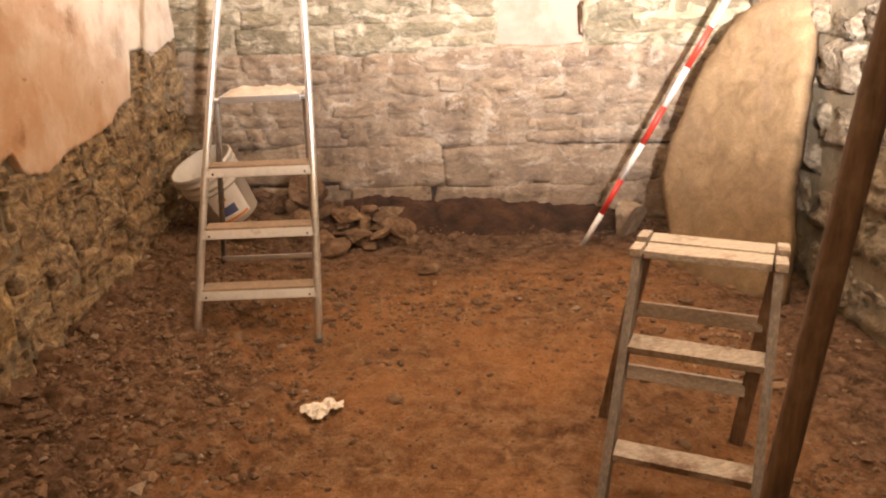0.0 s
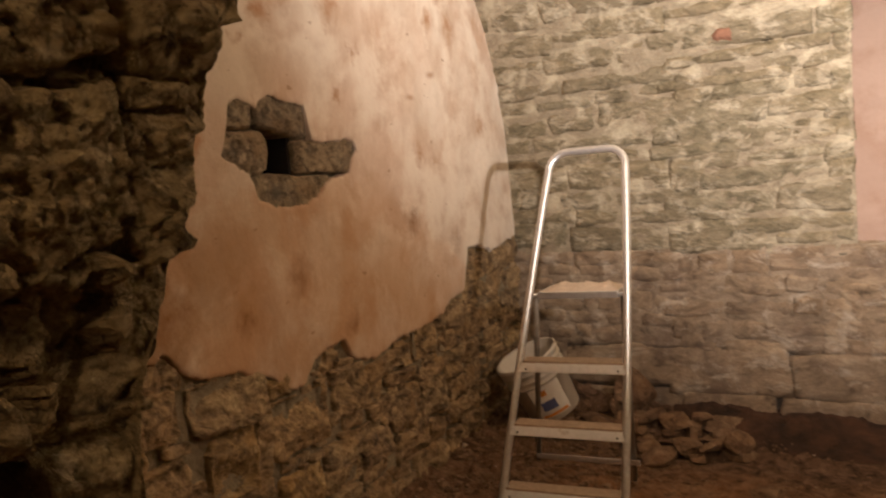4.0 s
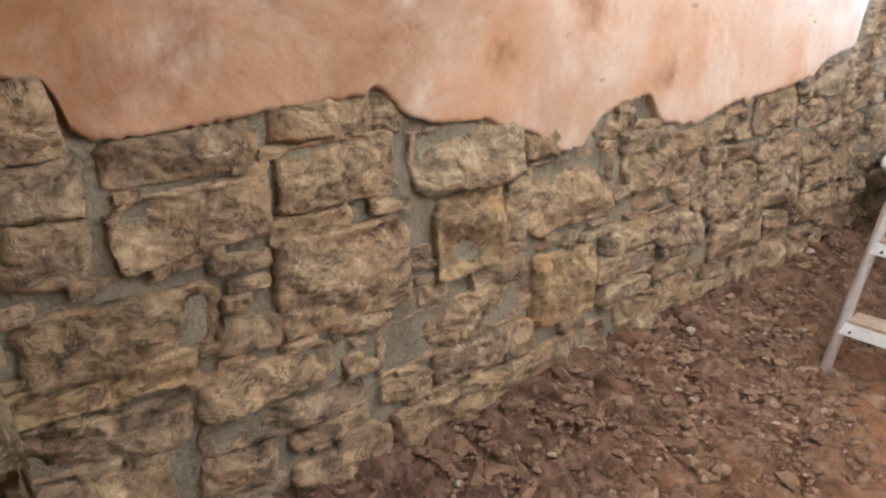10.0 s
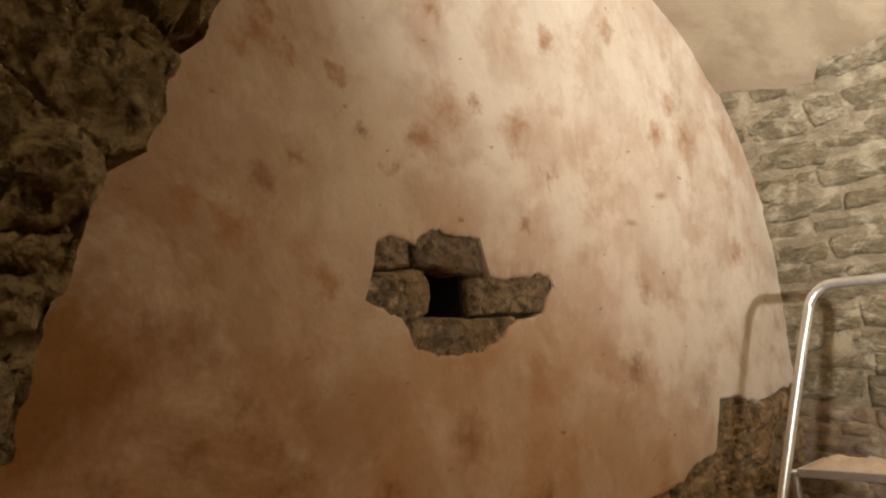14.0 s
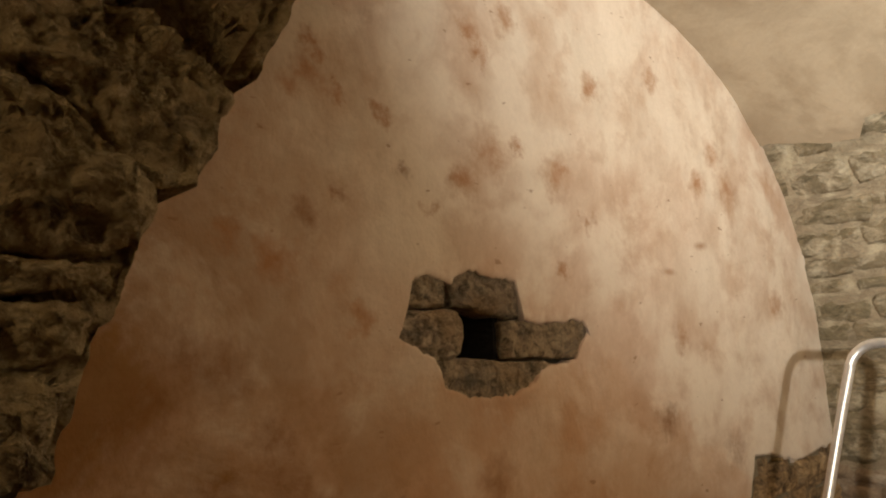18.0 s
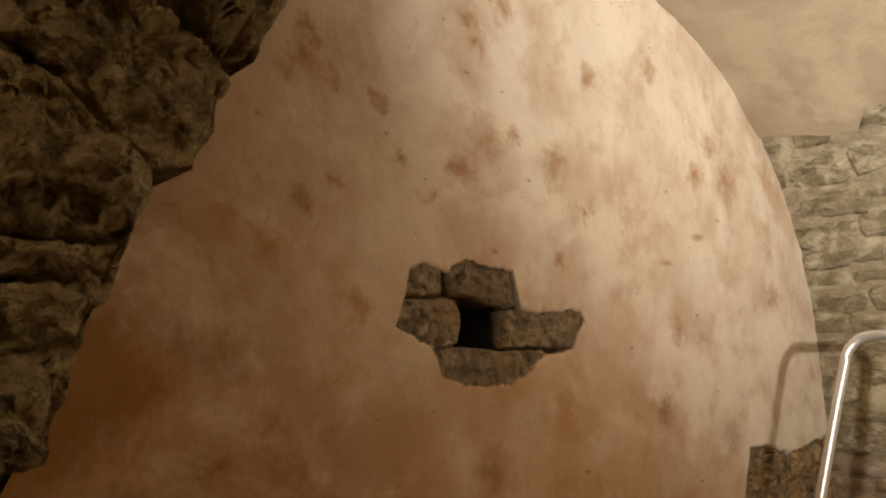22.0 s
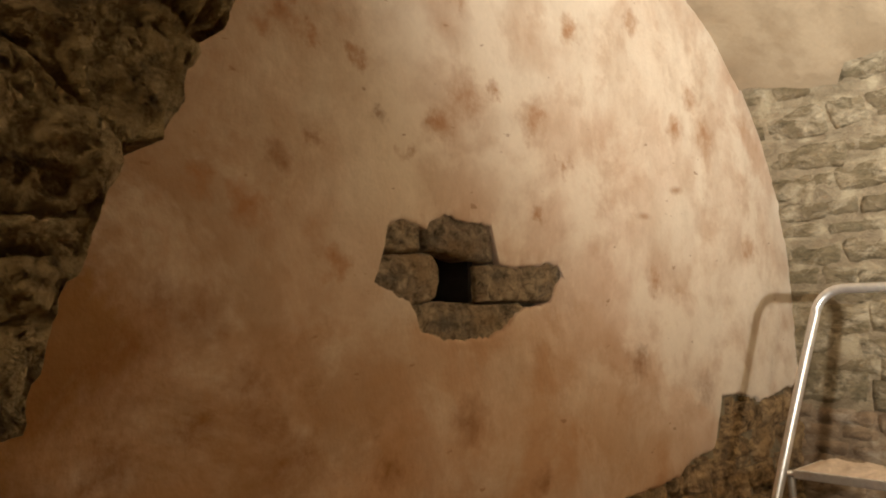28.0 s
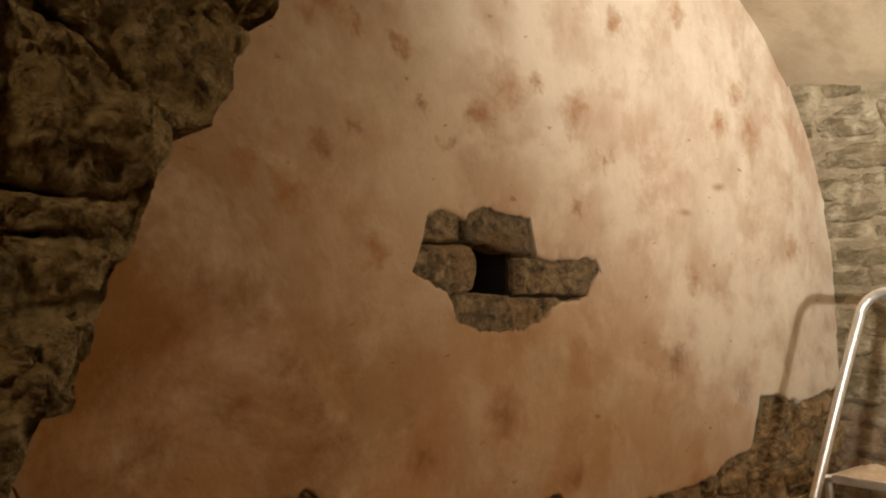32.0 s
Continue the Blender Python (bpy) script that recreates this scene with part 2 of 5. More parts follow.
def plaster_material(name, pale, pink, brown, spots=True, rust=(0.52, 0.285, 0.138)):
    m, nt, b = material(name)
    v = coords(nt)
    smear = coords(nt, (1, 1, 0.85))
    large, mid, small = noise_tex(nt, v, 1.1, 4, 0.5), noise_tex(nt, smear, 3.4, 8, 0.6, 0.2), noise_tex(nt, v, 70, 4, 0.6)
    patch = noise_tex(nt, v, 3.1, 8, 0.62, 0.25)
    col = mix(nt, ramp(nt, large, [(0.40, (0, 0, 0)), (0.60, (1, 1, 1))]), pale, pink)
    col = mix(nt, ramp(nt, mid, [(0.42, (0, 0, 0)), (0.72, (0.7, 0.7, 0.7))]), col, brown)
    col = mix(nt, ramp(nt, patch, [(0.46, (0, 0, 0)), (0.58, (0.85, 0.85, 0.85))]), col, tuple(c * 1.06 for c in pale))
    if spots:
        # rising damp and the low wall's shade in one rusty wash, below a wavering tide line that climbs towards the
        # south
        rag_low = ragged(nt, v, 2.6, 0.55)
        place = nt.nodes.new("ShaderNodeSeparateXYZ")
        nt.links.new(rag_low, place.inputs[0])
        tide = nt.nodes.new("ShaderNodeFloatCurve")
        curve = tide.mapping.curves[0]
        for k, (at, height) in enumerate(DAMP_SHADE_LINE):
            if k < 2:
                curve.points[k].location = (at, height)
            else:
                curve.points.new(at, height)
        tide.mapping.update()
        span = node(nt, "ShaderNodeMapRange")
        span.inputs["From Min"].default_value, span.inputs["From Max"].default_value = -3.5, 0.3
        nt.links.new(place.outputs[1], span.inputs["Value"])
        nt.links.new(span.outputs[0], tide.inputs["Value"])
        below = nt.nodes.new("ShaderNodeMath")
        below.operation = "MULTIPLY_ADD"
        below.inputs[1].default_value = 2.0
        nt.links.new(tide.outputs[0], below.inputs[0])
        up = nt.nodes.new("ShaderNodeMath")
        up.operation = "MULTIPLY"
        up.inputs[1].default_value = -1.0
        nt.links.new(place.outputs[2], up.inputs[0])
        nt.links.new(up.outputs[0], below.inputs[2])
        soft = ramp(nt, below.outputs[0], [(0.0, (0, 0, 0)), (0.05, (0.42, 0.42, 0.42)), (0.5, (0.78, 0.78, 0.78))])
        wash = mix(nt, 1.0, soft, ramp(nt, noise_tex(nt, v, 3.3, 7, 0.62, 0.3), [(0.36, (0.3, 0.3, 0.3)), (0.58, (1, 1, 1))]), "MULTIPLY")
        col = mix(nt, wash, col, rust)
        # the south end is browner, most of all low down; its weaker light is put into the brown too
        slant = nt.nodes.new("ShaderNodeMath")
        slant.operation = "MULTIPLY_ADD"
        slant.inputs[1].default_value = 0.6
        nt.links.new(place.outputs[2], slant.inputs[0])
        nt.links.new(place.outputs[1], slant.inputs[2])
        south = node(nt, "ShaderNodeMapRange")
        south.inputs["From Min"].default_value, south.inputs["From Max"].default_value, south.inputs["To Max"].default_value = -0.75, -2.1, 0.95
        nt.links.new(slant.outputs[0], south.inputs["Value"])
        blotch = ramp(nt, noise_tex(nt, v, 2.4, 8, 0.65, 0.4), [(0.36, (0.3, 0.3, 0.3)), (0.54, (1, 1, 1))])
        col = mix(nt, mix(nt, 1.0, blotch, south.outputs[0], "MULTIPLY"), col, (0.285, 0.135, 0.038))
        faint = noise_tex(nt, coords(nt, (1, 1, 1.0)), 7.0, 5, 0.55, 0.2)
        col = mix(nt, ramp(nt, faint, [(0.58, (0, 0, 0)), (0.75, (0.4, 0.4, 0.4))]), col, brown)
        rag = ragged(nt, v, 16.0, 0.17)
        fade = noise_tex(nt, v, 19.0, 5, 0.6)
        for spots, strength, squash, tone in ((SPOTS, 0.85, (1, 1, 1.0), (0.39, 0.185, 0.074)), (LOW_SPOTS, 0.72, (1, 1, 1.1), (0.24, 0.098, 0.024)), (SCRAPES, 0.75, (1, 1.0, 3.2), (0.37, 0.19, 0.09))):
            inside = sum_of_spots(nt, rag if squash[2] < 2 else ragged(nt, v, 13.0, 0.03), spots, squash)
            part_in = ramp(nt, inside, [(0.34, (0, 0, 0)), (0.92, (strength,) * 3)])
            part_in = mix(nt, 0.55, part_in, ramp(nt, fade, [(0.35, (0.25, 0.25, 0.25)), (0.6, (1, 1, 1))]), "MULTIPLY")
            col = mix(nt, part_in, col, tone)
        chip = noise_tex(nt, coords(nt, (1, 1, 2.2)), 16, 2, 0.5)
        col = mix(nt, ramp(nt, chip, [(0.72, (0, 0, 0)), (0.76, (0.6, 0.6, 0.6))]), col, tuple(c * 0.7 for c in brown))
    col = mix(nt, 0.2, col, ramp(nt, small, [(0.3, (0.8, 0.8, 0.8)), (0.65, (1.08, 1.08, 1.08))]), "MULTIPLY")
    nt.links.new(col, b.inputs["Base Color"])
    b.inputs["Roughness"].default_value = 0.8
    b.inputs["Specular IOR Level"].default_value = 0.3
    bump(nt, b, [(mid, 0.012), (patch, 0.008), (small, 0.0012)])
    return m


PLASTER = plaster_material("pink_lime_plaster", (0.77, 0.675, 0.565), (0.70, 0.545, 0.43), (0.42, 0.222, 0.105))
VAULT_PLASTER = plaster_material("buff_vault_plaster", (0.41, 0.335, 0.24), (0.33, 0.262, 0.18), (0.25, 0.18, 0.11), False)
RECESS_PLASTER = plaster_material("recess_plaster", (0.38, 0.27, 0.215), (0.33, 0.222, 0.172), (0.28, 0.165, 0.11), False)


def earth_material():
    m, nt, b = material("red_brown_earth")
    v = coords(nt)
    big, mid, fine = noise_tex(nt, v, 2.2, 5, 0.6), noise_tex(nt, v, 14, 8, 0.7, 0.5), noise_tex(nt, v, 75, 6, 0.75)
    col = ramp(nt, mid, [(0.34, (0.13, 0.062, 0.027)), (0.47, (0.25, 0.124, 0.054)), (0.66, (0.40, 0.23, 0.115))])
    col = mix(nt, ramp(nt, big, [(0.4, (0, 0, 0)), (0.62, (0.6, 0.6, 0.6))]), col, (0.44, 0.20, 0.07))
    # darker soil towards the west, north and east walls
    rim = nt.nodes.new("ShaderNodeSeparateXYZ")
    nt.links.new(ragged(nt, v, 2.2, 0.5), rim.inputs[0])
    edge_soil = ramp(nt, rim.outputs[0], [(0.3, (0.75, 0.75, 0.75)), (0.8, (0, 0, 0))])
    foot = node(nt, "ShaderNodeMapRange")
    foot.inputs["From Min"].default_value, foot.inputs["From Max"].default_value, foot.inputs["To Max"].default_value = -0.85, -0.35, 0.95
    nt.links.new(rim.outputs[1], foot.inputs["Value"])
    edge_soil = mix(nt, 1.0, edge_soil, foot.outputs[0], "LIGHTEN")
    side = node(nt, "ShaderNodeMapRange")
    side.inputs["From Min"].default_value, side.inputs["From Max"].default_value, side.inputs["To Max"].default_value = 2.25, 2.7, 0.8
    nt.links.new(rim.outputs[0], side.inputs["Value"])
    edge_soil = mix(nt, 1.0, edge_soil, side.outputs[0], "LIGHTEN")
    col = mix(nt, edge_soil, col, ramp(nt, mid, [(0.36, (0.03, 0.018, 0.011)), (0.48, (0.13, 0.078, 0.048)), (0.66, (0.26, 0.165, 0.108))]))
    col = mix(nt, 0.6, col, ramp(nt, fine, [(0.3, (0.5, 0.5, 0.5)), (0.62, (1.2, 1.2, 1.2))]), "MULTIPLY")
    nt.links.new(col, b.inputs["Base Color"])
    b.inputs["Roughness"].default_value = 0.9
    b.inputs["Specular IOR Level"].default_value = 0.2
    bump(nt, b, [(mid, 0.03), (fine, 0.008)])
    return m


EARTH = earth_material()


def clod_material():
    m, nt, b = material("earth_clods")
    rnd = nt.nodes.new("ShaderNodeNewGeometry").outputs["Random Per Island"]
    col = ramp(nt, rnd, [(0.0, (0.15, 0.08, 0.038)), (0.6, (0.21, 0.12, 0.06)), (0.97, (0.28, 0.17, 0.092)), (1.0, (0.42, 0.34, 0.25))])
    f = noise_tex(nt, coords(nt), 60, 5, 0.7)
    nt.links.new(mix(nt, 0.6, col, ramp(nt, f, [(0.3, (0.55, 0.55, 0.55)), (0.65, (1.15, 1.15, 1.15))]), "MULTIPLY"), b.inputs["Base Color"])
    b.inputs["Roughness"].default_value = 0.92
    bump(nt, b, [(f, 0.006)])
    return m


CLODS = clod_material()


def plain(name, colour, rough=0.5, metal=0.0, vary=0.25, scale=30, relief=0.001, stretch=(1, 1, 1), dirt=None, dirt_at=(0.55, 0.7)):
    m, nt, b = material(name)
    v = coords(nt, stretch)
    n, d = noise_tex(nt, v, scale, 6, 0.6), noise_tex(nt, coords(nt), 12, 6, 0.65)
    lo, hi = tuple(c * (1 - vary) for c in colour), tuple(min(1, c * (1 + vary)) for c in colour)
    col = ramp(nt, n, [(0.3, lo), (0.7, hi)])
    if dirt:
        col = mix(nt, ramp(nt, d, [(dirt_at[0], (0, 0, 0)), (dirt_at[1], (0.9, 0.9, 0.9))]), col, dirt)
    nt.links.new(col, b.inputs["Base Color"])
    b.inputs["Roughness"].default_value, b.inputs["Metallic"].default_value = rough, metal
    bump(nt, b, [(n, relief)])
    return m


ALUMINIUM = plain("satin_aluminium", (0.80, 0.79, 0.775), 0.36, 0.8, 0.1, 60, 0.0005, (1, 1, 1), (0.52, 0.44, 0.35), (0.6, 0.75))
# paler, less metallic copy of the aluminium; the lips' glint is in the colour
GLINT_LIP = plain("glint_pale_aluminium", (0.93, 0.93, 0.92), 0.3, 0.45, 0.08, 60, 0.0004, (1, 1, 1), (0.5, 0.44, 0.37), (0.6, 0.72))
TREAD_DUST = plain("dusty_tread", (0.36, 0.26, 0.175), 0.85, 0.0, 0.2, 50, 0.002)
DUST = plain("pale_plaster_dust", (0.66, 0.54, 0.43), 0.95, 0.0, 0.15, 70, 0.004)
BLACK_RUBBER = plain("black_rubber", (0.03, 0.028, 0.026), 0.7, 0, 0.2)
TIMBER = plain("grey_old_timber", (0.22, 0.18, 0.14), 0.8, 0, 0.35, 22, 0.003, (6, 6, 0.8), (0.16, 0.12, 0.08))
PALE_WOOD = plain("pale_dusty_wood", (0.45, 0.375, 0.295), 0.8, 0, 0.28, 26, 0.003, (1.5, 5, 5), (0.20, 0.12, 0.07), (0.56, 0.72))
DARK_WOOD = plain("dark_brown_post", (0.16, 0.09, 0.05), 0.65, 0, 0.5, 16, 0.004, (5, 5, 0.5), (0.27, 0.17, 0.10), (0.48, 0.7))
HANDLE_WOOD = plain("ash_handle", (0.60, 0.40, 0.25), 0.5, 0, 0.15, 40, 0.001, (3, 3, 0.5))
RED_PAINT = plain("red_gloss_paint", (0.62, 0.045, 0.025), 0.4, 0, 0.15, 60, 0.0005, (1, 1, 1), (0.6, 0.45, 0.36), (0.66, 0.7))
WHITE_PAINT = plain("white_gloss_paint", (0.76, 0.72, 0.66), 0.4, 0, 0.08, 60, 0.0005)
WHITE_PLASTIC = plain("white_bucket_plastic", (0.60, 0.55, 0.47), 0.5, 0, 0.08, 14, 0.0008, (1, 1, 1), (0.42, 0.30, 0.19), (0.58, 0.75))
GREY_RUBBER = plain("grey_rubber", (0.14, 0.135, 0.125), 0.6, 0, 0.2)
PAPER = plain("white_crumpled_paper", (0.78, 0.70, 0.60), 0.9, 0, 0.06)
LABEL_BLUE = plain("blue_label_ink", (0.10, 0.13, 0.28), 0.5, 0, 0.1)
LABEL_ORANGE = plain("orange_label_ink", (0.75, 0.30, 0.05), 0.5, 0, 0.1)
LABEL_WHITE = plain("white_label", (0.82, 0.79, 0.74), 0.5, 0, 0.05)
SLAB_STONE = stone_material("smooth_flagstone", [(0.173, 0.114, 0.0574), (0.231, 0.154, 0.0804), (0.278, 0.188, 0.1), (0.357, 0.252, 0.139)], (0.21, 0.142, 0.086), None, (0, 0), (1, 1, 1), 0.004, 0.1, 0.0, 9)
RED_STONE = plain("red_brick_fragment", (0.24, 0.115, 0.07), 0.9, 0, 0.2, 40, 0.004)
IRON = plain("rusty_iron", (0.13, 0.07, 0.04), 0.8, 0.4, 0.3, 40, 0.002)


# ---- building helpers ----
def fbm(x, y, z, octaves=4):
    return noise.fractal(Vector((x, y, z)), 1.0, 2.0, octaves)


def mesh_ob(name, verts, faces, mat, parent=None, label="", smooth=True):
    me = bpy.data.meshes.new(name)
    me.from_pydata(verts, [], faces)
    me.materials.append(mat)
    if smooth:
        me.polygons.foreach_set("use_smooth", [True] * len(me.polygons))
    me.update()
    ob = new(name, me)
    if parent:
        ob.parent = parent
    if label:
        tagged(ob, label)
    return ob


def part(name, bm, mat, parent=None, label="", smooth=False):
    me = bpy.data.meshes.new(name)
    bmesh.ops.recalc_face_normals(bm, faces=bm.faces)
    bm.to_mesh(me)
    bm.free()
    me.materials.append(mat)
    if smooth:
        me.polygons.foreach_set("use_smooth", [True] * len(me.polygons))
    ob = new(name, me)
    if parent:
        ob.parent = parent
    if label:
        tagged(ob, label)
    return ob


def empty(name, m, label, category, group="", kind=""):
    ob = new(name)
    ob.matrix_world = m
    return tagged(ob, label, category, group, kind)


def box(bm, size, m=Matrix(), bevel=0.0, segments=2):
    made = bmesh.ops.create_cube(bm, size=1.0)["verts"]
    bmesh.ops.scale(bm, vec=size, verts=made)
    if bevel:
        edges = list({e for v in made for e in v.link_edges})
        made = bmesh.ops.bevel(bm, geom=edges, offset=bevel, segments=segments, affect="EDGES", profile=0.7)["verts"] or made
        made = list({v for v in made if v.is_valid})
        seen, todo = set(made), list(made)
        while todo:
            for e in todo.pop().link_edges:
                for v in e.verts:
                    if v not in seen:
                        seen.add(v)
                        todo.append(v)
        made = list(seen)
    bmesh.ops.transform(bm, matrix=m, verts=made)
    return made


def tube(bm, points, radius, sides=10, closed_ends=True, flat=1.0):
    """A swept round bar along points."""
    rings = []
    n = len(points)
    pts = [Vector(p) for p in points]
    up = Vector((0.13, 0.21, 0.97))
    for k, p in enumerate(pts):
        d = (pts[min(k + 1, n - 1)] - pts[max(k - 1, 0)]).normalized()
        a = d.cross(up).normalized()
        b = d.cross(a).normalized()
        r = radius[k] if isinstance(radius, (list, tuple)) else radius
        rings.append([bm.verts.new(p + r * (math.cos(2 * math.pi * j / sides) * a + flat * math.sin(2 * math.pi * j / sides) * b)) for j in range(sides)])
    for r0, r1 in zip(rings, rings[1:]):
        for j in range(sides):
            bm.faces.new((r0[j], r0[(j + 1) % sides], r1[(j + 1) % sides], r1[j]))
    if closed_ends:
        bm.faces.new(rings[0][::-1])
        bm.faces.new(rings[-1])


# ---- the plan: a barrel-vaulted cellar, seen through a rough opening in its south side ----
EAST = 2.98          # the east wall's face
SPRING, RISE, POWER = 1.2, 1.64, 2.3


def north(x):
    return 0.22 - 0.105 * x


SOUTH_LINE = [(0.0, -3.36), (1.0, -3.36), (1.2, -3.34), (1.35, -3.275), (1.5, -3.212), (1.65, -3.15), (1.8, -3.075), (1.95, -2.97), (2.2, -2.74), (2.4, -2.5),
              (2.6, -2.2), (2.75, -1.88), (2.83, -1.5)]


def bend(z):
    """How far the vault's face leans in at height z, for a half span of 1."""
    if z <= SPRING:
        return 0.0
    k = min(1.0, (z - SPRING) / RISE)
    return 1 - (1 - k ** POWER) ** (1 / POWER)


def north_face(x, z):
    return north(x) - bend(z) * (north(x) + 1.5)


def south_face(x, z):
    return float(np.interp(z, [a for a, _ in SOUTH_LINE], [b for _, b in SOUTH_LINE]))


def vault_z(y, x=0.0):
    if y < -1.5:
        return float(np.interp(y, [b for _, b in SOUTH_LINE], [a for a, _ in SOUTH_LINE]))
    u = min(1.0, (y + 1.5) / (north(x) + 1.5))
    return SPRING + RISE * (1 - u ** POWER) ** (1 / POWER)


def ground(x, y):
    """The earth floor, banked up against the west wall and cut away along the north wall."""
    bank = 0.19 * max(0.0, 1 - x / 0.75) ** 1.5
    north_bank = 0.20 * max(0.0, 1 - (north(x) - y) / 0.34) * max(0.0, 1 - x / 2.9)
    return bank + north_bank * (1 - bank / 0.3) + 0.012 * fbm(1.6 * x, 1.6 * y, 0.3)


def build_ground():
    x0, x1, y0, y1, step = -0.15, 3.1, -5.3, 0.4, 0.018
    nx, ny = int((x1 - x0) / step), int((y1 - y0) / step)
    verts = []
    for j in range(ny + 1):
        for i in range(nx + 1):
            x, y = x0 + i * step, y0 + j * step
            z = ground(x, y)
            if y > -4.0:
                rough = 0.5 + 2.1 * max(0.0, 1 - x / 1.1)
                d, near = noise.voronoi(Vector((x * 17 + 0.6 * fbm(8 * x, 8 * y, 4, 2), y * 17, 0.0)))
                z += rough * (0.014 * fbm(9 * x, 9 * y, 1.0, 3) + 0.010 * fbm(27 * x, 27 * y, 2.0, 3) + 0.014 * (0.45 - d[0]) * noise.cell(near[0] * 2.3))
            verts.append((x, y, z))
    w = nx + 1
    faces = [(j * w + i, j * w + i + 1, (j + 1) * w + i + 1, (j + 1) * w + i) for j in range(ny) for i in range(nx)]
    return tagged(mesh_ob("ground", verts, faces, EARTH), "trampled red-brown earth floor of the cellar", "earth floor", kind="structure")


build_ground()


def stone_mesh(w, h, seed, depth=0.06, nx=6, nz=4, rough=0.014, corner=0.25, ragged=0.012, edge=0.012, sink=0.022):
    """A rough-faced building stone: lies in x (width) and z (height), its face towards -y."""
    verts, faces, r = [], [], random.Random(seed)
    skew = [(r.uniform(-0.05, 0.05) * w, r.uniform(-0.12, 0.12) * h) for _ in range(4)]
    tilt_u, tilt_v = r.uniform(-0.6, 0.6) * rough, r.uniform(-0.6, 0.6) * rough
    for j in range(nz + 1):
        for i in range(nx + 1):
            u, v = i / nx, j / nz
            eu, ev = min(u, 1 - u) * w, min(v, 1 - v) * h
            part_of = ((1 - u) * (1 - v), u * (1 - v), (1 - u) * v, u * v)
            x = (u - 0.5) * w + sum(s[0] * a for s, a in zip(skew, part_of))
            z = (v - 0.5) * h + sum(s[1] * a for s, a in zip(skew, part_of))
            cu, cv = abs(2 * u - 1) ** 5, abs(2 * v - 1) ** 5
            x *= 1 - corner * 0.14 * cv
            z *= 1 - corner * 0.35 * cu
            x += ragged * cu * (fbm(19 * v * h + seed, 3.3, seed) + 0.5 * fbm(55 * v * h, 1.1, seed))
            z += ragged * cv * (fbm(15 * u * w + seed, 7.7, seed) + 0.5 * fbm(45 * u * w, 2.1, seed))
            e = min(1.0, min(eu, ev) / edge)
            layer = fbm(5 * u * w + seed * 1.7, 17 * v * h, 5)
            crag = abs(fbm(9 * u * w + seed, 13 * v * h, 8)) + 0.5 * abs(fbm(26 * u * w + seed, 34 * v * h, 2))
            y = -rough * (0.95 + 0.9 * layer - 1.1 * crag) + tilt_u * (u - 0.5) * 2 + tilt_v * (v - 0.5) * 2
            verts.append((x, y * e + sink * (1 - e), z))
    w1 = nx + 1
    for j in range(nz):
        for i in range(nx):
            faces.append((j * w1 + i, j * w1 + i + 1, (j + 1) * w1 + i + 1, (j + 1) * w1 + i))
    rim = [i for i in range(w1)] + [j * w1 + nx for j in range(1, nz + 1)] + [nz * w1 + i for i in range(nx - 1, -1, -1)] + [j * w1 for j in range(nz - 1, 0, -1)]
    base = len(verts)
    for k in rim:
        x, y, z = verts[k]
        verts.append((x, depth, z))
    n = len(rim)
    for k in range(n):
        faces.append((rim[(k + 1) % n], rim[k], base + k, base + (k + 1) % n))
    me = bpy.data.meshes.new("stone")
    me.from_pydata(verts, [], faces)
    me.polygons.foreach_set("use_smooth", [True] * (len(faces) - n) + [False] * n)
    me.update()
    return me


